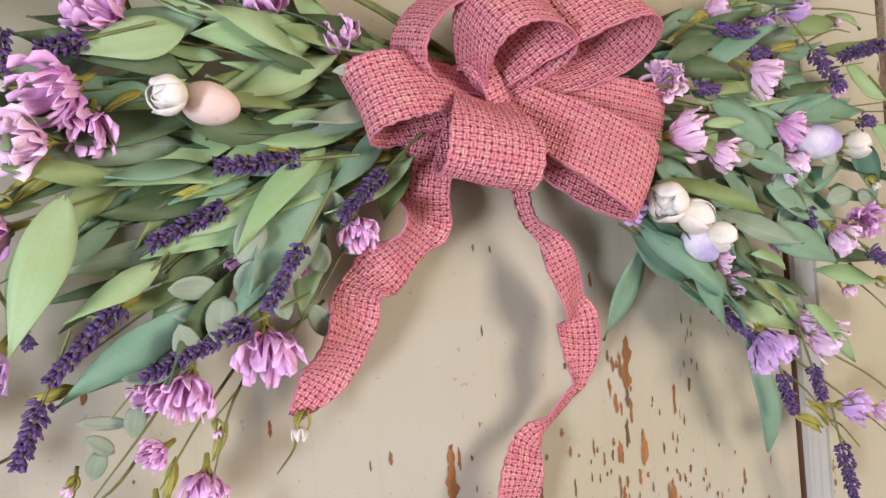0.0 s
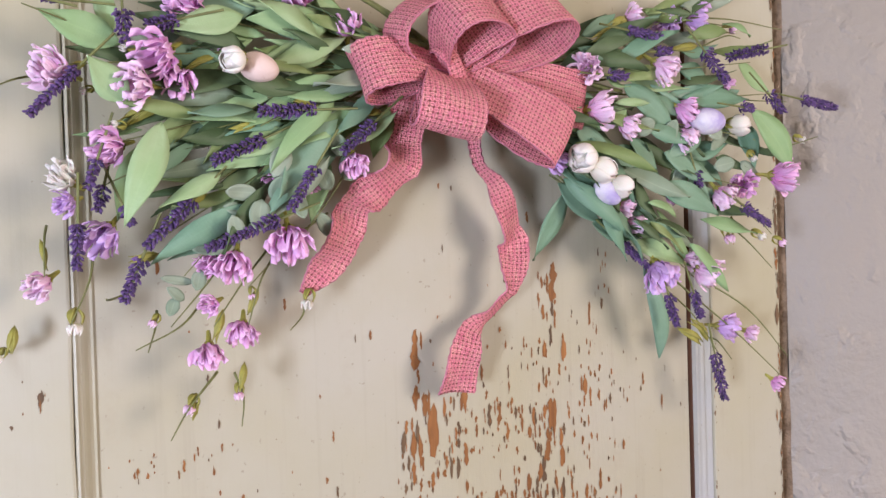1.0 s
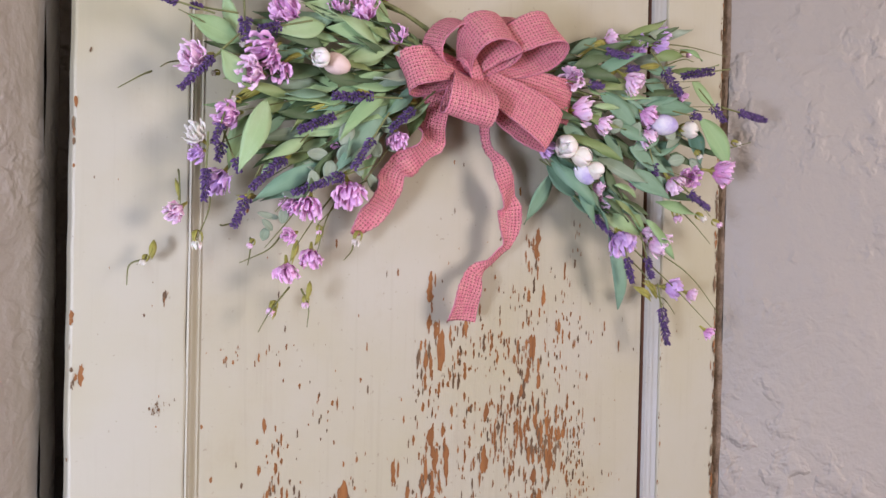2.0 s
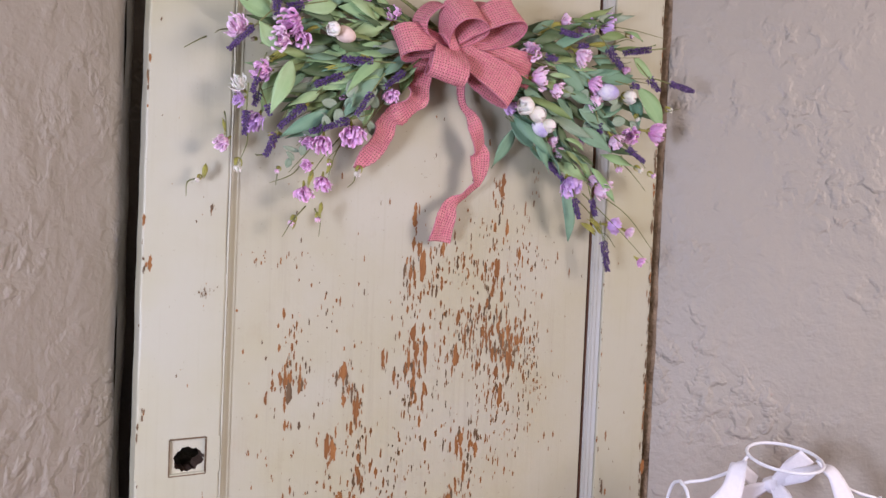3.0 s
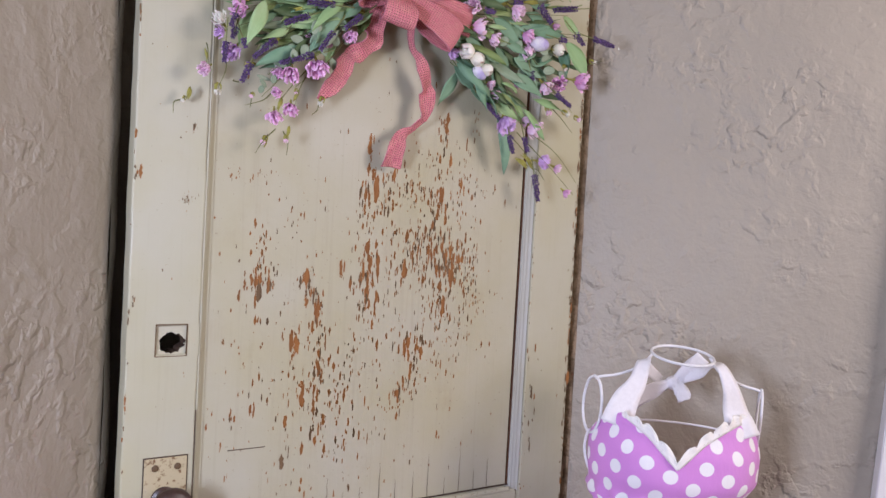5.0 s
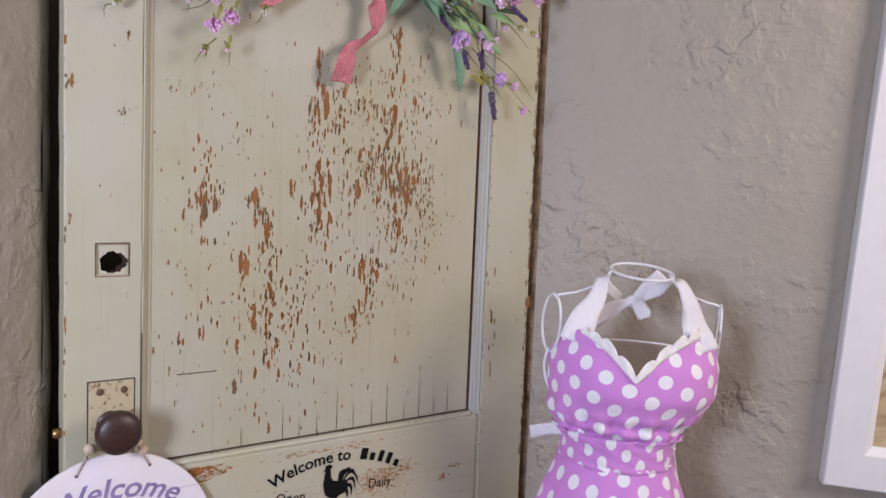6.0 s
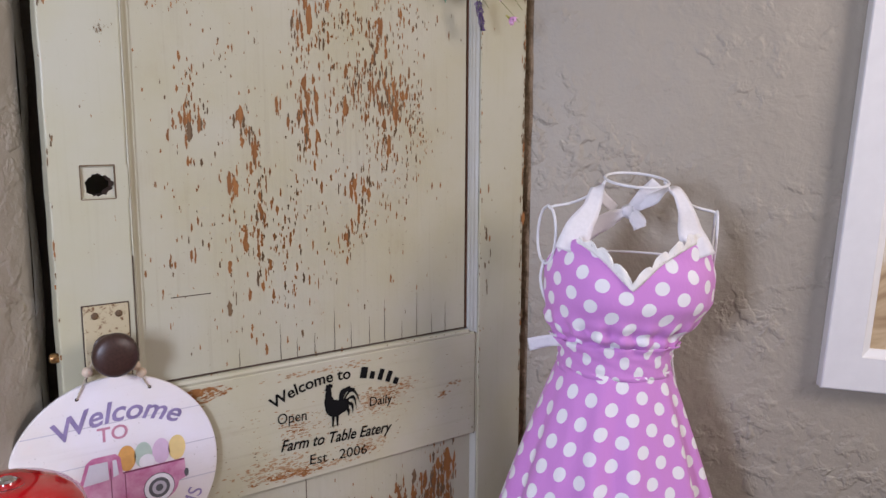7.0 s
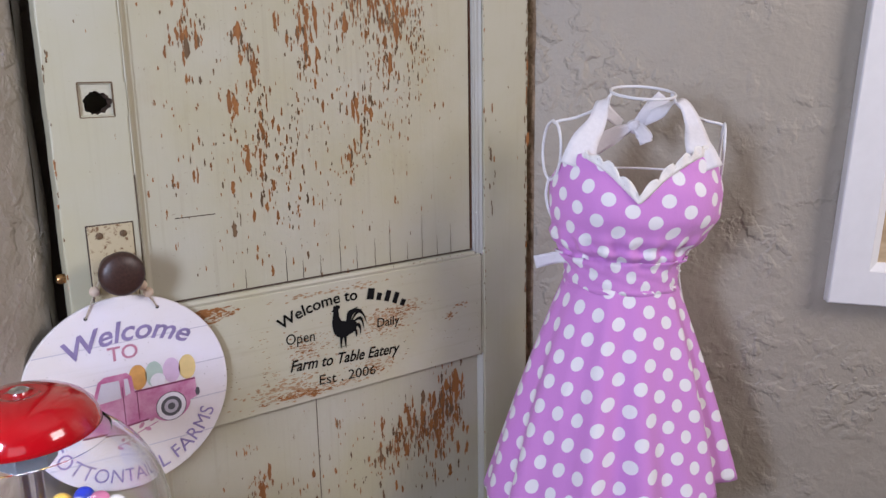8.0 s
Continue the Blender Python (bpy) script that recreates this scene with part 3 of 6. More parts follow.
# knob, its rusted plate, the latch bolt
knob = new("knob_plate", mesh_of("knob_plate", box(bmesh.new(), 0.0485, 0.1035, -0.003, 0.001, 0.846, 1.0005, 0.0012), RUST))
knob.parent = door
knob["label"] = "cream painted door plate freckled with rust"
part("plate_seam", box(bmesh.new(), 0.0470, 0.1050, -0.0012, 0.001, 0.8448, 1.0020, 0.0005), CRACK, door, "dark seam round the door plate")
for x in (0.062, 0.091):
    bm = lathe(bmesh.new(), [(0.0045, 0.0), (0.0045, 0.0012), (0.0036, 0.0020), (0.0, 0.0022)], 16)
    box(bm, -0.004, 0.004, -0.0005, 0.0005, 0.0018, 0.0025)
    part("screw", bm, GREYCHIP, knob, at=pose(x, -0.003, 0.988, 90, 0, 0) @ pose(0, 0, 0, 0, 0, 40 if x < 0.07 else 75), smooth=True, angle=40)
bm = lathe(bmesh.new(), [(0.0, 0.0), (0.017, 0.0), (0.017, 0.004), (0.011, 0.008), (0.0095, 0.022), (0.014, 0.028), (0.0245, 0.033), (0.0278, 0.040), (0.0270, 0.047), (0.0225, 0.0515), (0.012, 0.0535), (0.0, 0.054)], 40)
part("knob", bm, KNOB, door, "dark brown worn round knob", True, 50, pose(0.0745, -0.003, 0.9455, 90, 0, 0))
bm = lathe(bmesh.new(), [(0.0, 0.0), (0.006, 0.0), (0.0065, 0.007), (0.005, 0.010), (0.0, 0.0105)], 20)
part("latch_bolt", bm, BRASS, door, "small worn brass latch bolt", True, 40, pose(DX0, 0.014, 0.937, 0, -90, 0))

# ---- the floral swag on the door ----


def leaf_material(name, base, under, vein=0.10):
    n = Nodes(name, 0.55)
    uv = n.coords("UV")
    u, v, _ = n.split(uv)
    f = n.noise(n.coords("Object"), 45, 4)
    side = n.math("ABSOLUTE", n.math("SUBTRACT", v, 0.5))
    rib = n.ramp(side, [(0.0, 1.0), (0.05, 0.0)])
    c = n.mix(n.ramp(f, [(0.35, 0.0), (0.7, 1.0)]), base, under)
    c = n.mix(n.math("MULTIPLY", n.random(), 0.55), c, tuple(b * k for b, k in zip(base, (0.62, 0.80, 0.72))))
    c = n.mix(n.math("MULTIPLY", rib, vein), c, tuple(min(1, 1.5 * b) for b in base))
    n.colour(c)
    wave = n.node("ShaderNodeTexWave", Vector=n.coords("UV", (1, 1, 1)), Scale=9.0, Distortion=1.5)
    n.bump(n.math("ADD", n.math("MULTIPLY", wave.outputs["Fac"], 0.10), n.noise(n.coords("Object"), 380, 3)), 0.22, 0.0008)
    n.set("Specular IOR Level", 0.35)
    return n.mat


def petal_material(name, tip, base):
    n = Nodes(name, 0.6)
    u, v, _ = n.split(n.coords("UV"))
    c = n.ramp(u, [(0.0, base), (0.45, tuple(0.5 * (a + b) for a, b in zip(tip, base))), (0.85, tip)])
    c = n.mix(n.math("MULTIPLY", n.random(), 0.35), c, tip)
    st = n.noise(n.coords("UV", (1.5, 22, 1)), 1.0, 3)
    n.colour(n.mix(n.ramp(st, [(0.50, 0.0), (0.68, 0.45)]), c, base))
    n.bump(st, 0.35, 0.0007)
    n.set("Subsurface Weight", 0.12)
    n.set("Subsurface Radius", (0.004, 0.002, 0.003))
    return n.mat


SAGE = leaf_material("sage_leaf", (0.290, 0.420, 0.180), (0.355, 0.475, 0.240))
BLUEGREEN = leaf_material("blue_green_leaf", (0.180, 0.300, 0.185), (0.230, 0.355, 0.230))
DUSTY = leaf_material("dusty_leaf", (0.255, 0.315, 0.210), (0.310, 0.365, 0.265), 0.3)
OLIVE = leaf_material("olive_leaf", (0.20, 0.265, 0.085), (0.26, 0.32, 0.12))
# for back leaves only: the bundle's shaded depth is put into this green
SHADELEAF = leaf_material("shade_green_leaf", (0.075, 0.115, 0.045), (0.115, 0.165, 0.07))
CALYX = plain("yellow_green_calyx", (0.36, 0.34, 0.055), 0.6, 0, 0.35, 120)
STEM = plain("green_stem", (0.19, 0.21, 0.06), 0.6, 0, 0.4, 140)
PETALS = [petal_material("pale_pink_petal", (0.88, 0.66, 0.78), (0.70, 0.32, 0.56)),
          petal_material("pink_petal", (0.84, 0.52, 0.74), (0.56, 0.14, 0.44)),
          petal_material("lavender_petal", (0.68, 0.46, 0.74), (0.50, 0.26, 0.60)),
          petal_material("white_petal", (0.80, 0.77, 0.69), (0.66, 0.62, 0.44))]
VIOLET = Nodes("lavender_bud", 0.75)
VIOLET.colour(VIOLET.mix(VIOLET.island(), (0.030, 0.016, 0.060), (0.150, 0.080, 0.230)))
VIOLET = VIOLET.mat
EGGSHELL = speckled("pale_pink_egg", (0.72, 0.56, 0.47), (0.54, 0.40, 0.32), 240, 0.62, 0.70, 0.6, 0, 0.3, 0.0008)
EGGVIOLET = speckled("violet_white_egg", (0.40, 0.34, 0.60), (0.74, 0.72, 0.74), 22, 0.42, 0.62, 0.6)

swag = empty("floral_swag", pose(0.385, -0.02, 1.66), "swag of artificial leaves, pink blossoms and lavender with a pink bow", "floral swag")
HUB = Vector((0.385, -0.02, 1.66))
rnd = random.Random(3)

LEAVES = [
    (0.326, 1.630, 0.316, 1.590, -0.023, 0.013),
    (0.292, 1.624, 0.226, 1.581, -0.043, 0.021),
    (0.276, 1.612, 0.192, 1.577, -0.040, 0.017),
    (0.247, 1.605, 0.210, 1.587, -0.044, 0.014),
    (0.300, 1.637, 0.233, 1.630, -0.040, 0.014),
    (0.253, 1.639, 0.164, 1.616, -0.040, 0.018),
    (0.227, 1.612, 0.184, 1.615, -0.030, 0.016),
    (0.187, 1.615, 0.155, 1.585, -0.033, 0.010),
    (0.162, 1.607, 0.141, 1.542, -0.056, 0.018),
    (0.157, 1.596, 0.139, 1.547, -0.026, 0.012),
    (0.228, 1.581, 0.195, 1.547, -0.030, 0.017),
    (0.280, 1.591, 0.267, 1.544, -0.020, 0.012),
    (0.281, 1.661, 0.229, 1.654, -0.040, 0.015),
    (0.276, 1.676, 0.219, 1.677, -0.043, 0.016),
    (0.217, 1.679, 0.169, 1.663, -0.049, 0.017),
]
LEAVES += [
    (0.229, 1.668, 0.174, 1.651, -0.033, 0.012),
    (0.296, 1.676, 0.254, 1.707, -0.033, 0.014),
    (0.274, 1.689, 0.216, 1.701, -0.033, 0.019),
    (0.252, 1.692, 0.197, 1.697, -0.040, 0.014),
    (0.145, 1.618, 0.122, 1.641, -0.059, 0.014),
    (0.142, 1.653, 0.098, 1.670, -0.046, 0.015),
    (0.138, 1.661, 0.130, 1.695, -0.040, 0.009),
    (0.192, 1.629, 0.142, 1.609, -0.026, 0.012),
    (0.155, 1.603, 0.115, 1.600, -0.033, 0.004),
    (0.271, 1.573, 0.251, 1.585, -0.033, 0.010),
    (0.268, 1.663, 0.230, 1.647, -0.030, 0.014),
    (0.294, 1.653, 0.255, 1.649, -0.026, 0.012),
    (0.282, 1.689, 0.271, 1.716, -0.036, 0.012),
    (0.239, 1.706, 0.204, 1.716, -0.033, 0.014),
    (0.205, 1.655, 0.179, 1.636, -0.026, 0.014),
]
LEAVES += [
    (0.218, 1.633, 0.179, 1.610, -0.023, 0.012),
    (0.180, 1.628, 0.156, 1.636, -0.026, 0.011),
    (0.294, 1.635, 0.254, 1.621, -0.026, 0.011),
    (0.304, 1.662, 0.274, 1.668, -0.026, 0.010),
    (0.230, 1.625, 0.204, 1.630, -0.023, 0.010),
    (0.189, 1.706, 0.161, 1.715, -0.033, 0.016),
    (0.171, 1.708, 0.151, 1.723, -0.026, 0.014),
    (0.260, 1.573, 0.237, 1.543, -0.020, 0.010),
    (0.195, 1.572, 0.170, 1.544, -0.020, 0.010),
    (0.540, 1.654, 0.595, 1.620, -0.043, 0.022),
    (0.528, 1.645, 0.568, 1.618, -0.033, 0.014),
    (0.539, 1.669, 0.616, 1.655, -0.040, 0.017),
    (0.611, 1.650, 0.693, 1.650, -0.040, 0.018),
    (0.619, 1.692, 0.662, 1.701, -0.033, 0.009),
    (0.692, 1.686, 0.732, 1.662, -0.033, 0.019),
]
LEAVES += [
    (0.679, 1.638, 0.728, 1.586, -0.059, 0.025),
    (0.689, 1.633, 0.697, 1.587, -0.040, 0.017),
    (0.488, 1.614, 0.517, 1.602, -0.046, 0.018),
    (0.523, 1.626, 0.540, 1.635, -0.043, 0.015),
    (0.537, 1.604, 0.560, 1.583, -0.036, 0.016),
    (0.548, 1.611, 0.576, 1.585, -0.040, 0.017),
    (0.583, 1.598, 0.642, 1.575, -0.046, 0.020),
    (0.576, 1.573, 0.645, 1.542, -0.043, 0.021),
    (0.569, 1.589, 0.591, 1.565, -0.033, 0.014),
    (0.491, 1.568, 0.462, 1.509, -0.013, 0.018),
    (0.471, 1.587, 0.542, 1.548, -0.033, 0.020),
    (0.482, 1.573, 0.527, 1.538, -0.023, 0.013),
    (0.511, 1.538, 0.565, 1.527, -0.033, 0.013),
    (0.541, 1.540, 0.619, 1.497, -0.033, 0.018),
    (0.542, 1.552, 0.596, 1.525, -0.026, 0.012),
]
LEAVES += [
    (0.577, 1.489, 0.600, 1.415, -0.012, 0.013),
    (0.507, 1.697, 0.542, 1.717, -0.030, 0.010),
    (0.531, 1.690, 0.530, 1.662, -0.040, 0.017),
    (0.634, 1.618, 0.585, 1.595, -0.040, 0.014),
    (0.498, 1.647, 0.526, 1.640, -0.026, 0.011),
    (0.565, 1.646, 0.610, 1.653, -0.026, 0.013),
    (0.591, 1.630, 0.628, 1.609, -0.030, 0.016),
    (0.624, 1.599, 0.671, 1.610, -0.033, 0.014),
    (0.654, 1.673, 0.611, 1.680, -0.026, 0.013),
    (0.501, 1.596, 0.535, 1.575, -0.030, 0.014),
    (0.523, 1.576, 0.565, 1.549, -0.026, 0.015),
    (0.556, 1.571, 0.586, 1.538, -0.026, 0.013),
    (0.498, 1.581, 0.523, 1.555, -0.020, 0.011),
    (0.601, 1.576, 0.625, 1.587, -0.033, 0.011),
    (0.664, 1.650, 0.688, 1.662, -0.033, 0.011),
]
LEAVES += [
    (0.512, 1.689, 0.527, 1.669, -0.026, 0.011),
]
ROUND_LEAVES = [
    (0.242, 1.594, 0.231, 1.573, -0.053, 0.012),
    (0.233, 1.557, 0.236, 1.574, -0.056, 0.011),
    (0.246, 1.563, 0.250, 1.546, -0.056, 0.010),
    (0.222, 1.563, 0.200, 1.564, -0.053, 0.009),
    (0.224, 1.559, 0.219, 1.538, -0.056, 0.012),
    (0.208, 1.531, 0.203, 1.549, -0.056, 0.010),
    (0.202, 1.527, 0.180, 1.528, -0.046, 0.006),
    (0.187, 1.515, 0.183, 1.502, -0.040, 0.008),
    (0.183, 1.507, 0.162, 1.511, -0.036, 0.005),
    (0.171, 1.498, 0.166, 1.487, -0.040, 0.007),
    (0.176, 1.496, 0.165, 1.505, -0.040, 0.006),
    (0.269, 1.581, 0.275, 1.566, -0.040, 0.011),
    (0.288, 1.590, 0.276, 1.606, -0.040, 0.010),
    (0.320, 1.614, 0.302, 1.616, -0.033, 0.008),
    (0.309, 1.664, 0.281, 1.660, -0.053, 0.007),
]
ROUND_LEAVES += [
    (0.295, 1.573, 0.287, 1.590, -0.033, 0.010),
    (0.548, 1.616, 0.566, 1.624, -0.049, 0.013),
    (0.582, 1.607, 0.591, 1.627, -0.049, 0.012),
    (0.633, 1.625, 0.649, 1.613, -0.046, 0.014),
    (0.649, 1.588, 0.672, 1.593, -0.040, 0.012),
    (0.619, 1.593, 0.592, 1.570, -0.040, 0.011),
    (0.684, 1.594, 0.703, 1.577, -0.040, 0.011),
    (0.279, 1.534, 0.268, 1.551, -0.033, 0.009),
    (0.215, 1.551, 0.200, 1.555, -0.046, 0.007),
    (0.561, 1.602, 0.540, 1.585, -0.040, 0.010),
    (0.673, 1.628, 0.641, 1.603, -0.040, 0.012),
]
BLOSSOMS = [
    (0.182, -0.046, 1.684, 0.029, 150, 1),
    (0.163, -0.053, 1.647, 0.030, 215, 1),
    (0.174, -0.049, 1.633, 0.022, 255, 1),
    (0.150, -0.056, 1.626, 0.026, 190, 0),
    (0.104, -0.046, 1.635, 0.027, 170, 0),
    (0.135, -0.040, 1.591, 0.025, 200, 1),
    (0.202, -0.033, 1.667, 0.020, 190, 1),
    (0.232, -0.040, 1.701, 0.025, 120, 1),
    (0.256, -0.040, 1.697, 0.027, 120, 1),
    (0.292, -0.036, 1.681, 0.022, 110, 1),
    (0.109, -0.040, 1.573, 0.021, 150, 3),
    (0.110, -0.040, 1.558, 0.015, 200, 2),
    (0.130, -0.033, 1.538, 0.027, 230, 2),
    (0.095, -0.033, 1.510, 0.020, 215, 0),
    (0.243, -0.046, 1.532, 0.030, 265, 1),
]
BLOSSOMS += [
    (0.207, -0.043, 1.518, 0.025, 250, 1),
    (0.193, -0.036, 1.519, 0.018, 200, 1),
    (0.233, -0.033, 1.572, 0.014, 230, 1),
    (0.293, -0.040, 1.585, 0.020, 265, 1),
    (0.193, -0.033, 1.492, 0.015, 200, 1),
    (0.191, -0.033, 1.460, 0.022, 262, 1),
    (0.213, -0.033, 1.473, 0.021, 255, 1),
    (0.265, -0.030, 1.570, 0.013, 280, 1),
    (0.188, -0.033, 1.708, 0.028, 120, 1),
    (0.282, -0.033, 1.723, 0.027, 90, 1),
    (0.496, -0.049, 1.665, 0.027, 200, 0),
    (0.578, -0.049, 1.671, 0.029, 315, 0),
    (0.607, -0.043, 1.637, 0.027, 330, 1),
    (0.506, -0.049, 1.631, 0.030, 0, 0),
    (0.536, -0.049, 1.620, 0.023, 330, 0),
]
BLOSSOMS += [
    (0.607, -0.040, 1.612, 0.028, 300, 0),
    (0.470, -0.040, 1.590, 0.021, 300, 2),
    (0.683, -0.040, 1.572, 0.025, 200, 1),
    (0.713, -0.059, 1.578, 0.031, 350, 1),
    (0.648, -0.046, 1.561, 0.025, 290, 0),
    (0.565, -0.026, 1.719, 0.020, 20, 0),
    (0.605, -0.026, 1.720, 0.025, 200, 2),
    (0.636, -0.030, 1.725, 0.029, 0, 2),
    (0.576, -0.040, 1.494, 0.034, 270, 2),
    (0.636, -0.036, 1.492, 0.030, 320, 0),
    (0.663, -0.033, 1.440, 0.025, 350, 2),
    (0.695, -0.033, 1.432, 0.016, 330, 0),
    (0.689, -0.066, 1.390, 0.015, 310, 1),
    (0.556, -0.030, 1.536, 0.022, 330, 0),
    (0.622, -0.030, 1.504, 0.019, 330, 0),
]
BLOSSOMS += [
    (0.602, -0.030, 1.565, 0.022, 340, 1),
    (0.545, -0.033, 1.552, 0.017, 330, 0),
    (0.582, -0.026, 1.657, 0.014, 180, 1),
    (0.673, -0.033, 1.667, 0.013, 300, 1),
]
WHITE_BLOOMS = [
    (0.202, -0.076, 1.642, 0.018, 200),
    (0.482, -0.056, 1.591, 0.028, 200),
    (0.499, -0.059, 1.582, 0.025, 330),
    (0.520, -0.056, 1.569, 0.022, 330),
    (0.671, -0.046, 1.626, 0.023, 350),
]
BUDS = [
    (0.158, -0.033, 1.484, 0.008, 230),
    (0.123, -0.040, 1.625, 0.007, 200),
    (0.139, -0.046, 1.604, 0.008, 180),
    (0.113, -0.030, 1.486, 0.014, 265),
    (0.211, -0.026, 1.432, 0.010, 265),
    (0.263, -0.020, 1.490, 0.013, 250),
    (0.180, -0.026, 1.427, 0.012, 240),
    (0.146, -0.046, 1.651, 0.009, 180),
    (0.221, -0.030, 1.497, 0.008, 270),
    (0.073, -0.020, 1.469, 0.008, 240),
    (0.702, -0.040, 1.525, 0.013, 330),
    (0.723, -0.046, 1.518, 0.012, 330),
    (0.688, -0.046, 1.598, 0.010, 300),
    (0.738, -0.059, 1.614, 0.011, 340),
    (0.685, -0.026, 1.720, 0.012, 350),
]
BUDS += [
    (0.639, -0.026, 1.440, 0.009, 300),
    (0.669, -0.033, 1.526, 0.016, 270),
]
LAVENDER = [
    (0.089, 1.675, 0.063, 1.679, -0.040, 0.006),
    (0.110, 1.676, 0.101, 1.676, -0.033, 0.005),
    (0.143, 1.671, 0.144, 1.652, -0.040, 0.010),
    (0.175, 1.670, 0.156, 1.664, -0.036, 0.010),
    (0.117, 1.634, 0.091, 1.606, -0.043, 0.006),
    (0.127, 1.583, 0.121, 1.565, -0.033, 0.006),
    (0.115, 1.545, 0.114, 1.518, -0.036, 0.007),
    (0.131, 1.568, 0.127, 1.552, -0.026, 0.008),
    (0.181, 1.559, 0.152, 1.530, -0.036, 0.008),
    (0.150, 1.523, 0.139, 1.497, -0.033, 0.008),
    (0.256, 1.579, 0.238, 1.551, -0.049, 0.007),
    (0.234, 1.546, 0.187, 1.528, -0.040, 0.008),
    (0.228, 1.599, 0.194, 1.583, -0.033, 0.008),
    (0.263, 1.619, 0.224, 1.616, -0.036, 0.009),
    (0.305, 1.612, 0.281, 1.591, -0.036, 0.008),
]
LAVENDER += [
    (0.142, 1.556, 0.147, 1.544, -0.023, 0.007),
    (0.166, 1.705, 0.146, 1.707, -0.033, 0.008),
    (0.538, 1.699, 0.577, 1.696, -0.036, 0.008),
    (0.576, 1.686, 0.593, 1.688, -0.030, 0.008),
    (0.614, 1.685, 0.641, 1.661, -0.046, 0.011),
    (0.696, 1.695, 0.647, 1.684, -0.043, 0.010),
    (0.693, 1.653, 0.713, 1.638, -0.046, 0.010),
    (0.719, 1.647, 0.767, 1.642, -0.059, 0.009),
    (0.666, 1.641, 0.681, 1.640, -0.040, 0.010),
    (0.513, 1.659, 0.532, 1.659, -0.040, 0.008),
    (0.583, 1.475, 0.592, 1.447, -0.030, 0.008),
    (0.613, 1.476, 0.622, 1.452, -0.030, 0.008),
    (0.643, 1.417, 0.654, 1.374, -0.026, 0.010),
    (0.662, 1.551, 0.695, 1.534, -0.043, 0.008),
    (0.536, 1.524, 0.568, 1.500, -0.023, 0.007),
]
LAVENDER += [
    (0.619, 1.583, 0.624, 1.568, -0.030, 0.009),
]
CALYXES = [
    (0.269, 1.621, 0.248, 1.623, -0.043, 0.009),
    (0.226, 1.609, 0.208, 1.604, -0.040, 0.008),
    (0.176, 1.590, 0.159, 1.583, -0.033, 0.007),
    (0.192, 1.563, 0.170, 1.558, -0.040, 0.009),
    (0.163, 1.526, 0.144, 1.523, -0.033, 0.007),
    (0.267, 1.586, 0.259, 1.566, -0.033, 0.006),
    (0.093, 1.680, 0.087, 1.681, -0.040, 0.006),
    (0.320, 1.623, 0.301, 1.617, -0.033, 0.008),
    (0.202, 1.652, 0.180, 1.641, -0.040, 0.006),
    (0.175, 1.631, 0.143, 1.605, -0.033, 0.010),
    (0.123, 1.642, 0.113, 1.636, -0.040, 0.006),
    (0.557, 1.715, 0.528, 1.704, -0.030, 0.009),
    (0.545, 1.704, 0.509, 1.691, -0.033, 0.010),
    (0.638, 1.699, 0.594, 1.689, -0.033, 0.008),
    (0.575, 1.688, 0.545, 1.679, -0.033, 0.009),
]
CALYXES += [
    (0.674, 1.543, 0.664, 1.526, -0.036, 0.008),
    (0.611, 1.442, 0.635, 1.426, -0.026, 0.009),
    (0.697, 1.620, 0.704, 1.608, -0.040, 0.008),
    (0.226, 1.501, 0.218, 1.483, -0.030, 0.005),
    (0.202, 1.488, 0.194, 1.467, -0.030, 0.006),
    (0.181, 1.430, 0.182, 1.418, -0.026, 0.008),
    (0.216, 1.451, 0.211, 1.433, -0.026, 0.006),
    (0.096, 1.537, 0.099, 1.519, -0.026, 0.003),
    (0.081, 1.486, 0.078, 1.469, -0.020, 0.005),
    (0.649, 1.427, 0.621, 1.450, -0.026, 0.007),
]
STEMS = [
    (0.200, 1.445, 0.165, 1.408, -0.040),
    (0.212, 1.443, 0.211, 1.410, -0.035),
    (0.078, 1.470, 0.059, 1.449, -0.030),
    (0.076, 1.624, 0.046, 1.602, -0.060),
    (0.108, 1.637, 0.076, 1.621, -0.065),
    (0.137, 1.661, 0.090, 1.669, -0.060),
    (0.126, 1.533, 0.110, 1.486, -0.045),
    (0.100, 1.545, 0.097, 1.515, -0.045),
    (0.192, 1.495, 0.145, 1.468, -0.050),
    (0.162, 1.489, 0.152, 1.466, -0.050),
    (0.265, 1.490, 0.249, 1.470, -0.025),
    (0.145, 1.501, 0.130, 1.500, -0.045),
    (0.239, 1.530, 0.192, 1.479, -0.050),
    (0.243, 1.526, 0.214, 1.478, -0.050),
    (0.611, 1.484, 0.708, 1.388, -0.070),
]
STEMS += [
    (0.639, 1.488, 0.721, 1.409, -0.060),
    (0.597, 1.484, 0.654, 1.411, -0.040),
    (0.685, 1.537, 0.713, 1.493, -0.050),
    (0.659, 1.429, 0.671, 1.409, -0.035),
    (0.664, 1.565, 0.702, 1.525, -0.060),
    (0.701, 1.605, 0.747, 1.615, -0.080),
    (0.573, 1.720, 0.672, 1.718, -0.042),
    (0.615, 1.726, 0.739, 1.721, -0.045),
    (0.561, 1.695, 0.619, 1.688, -0.050),
    (0.649, 1.699, 0.677, 1.706, -0.050),
    (0.678, 1.571, 0.694, 1.537, -0.050),
    (0.321, 1.654, 0.226, 1.607, -0.050),
    (0.317, 1.649, 0.193, 1.580, -0.045),
    (0.297, 1.608, 0.216, 1.535, -0.045),
    (0.313, 1.641, 0.177, 1.556, -0.040),
]
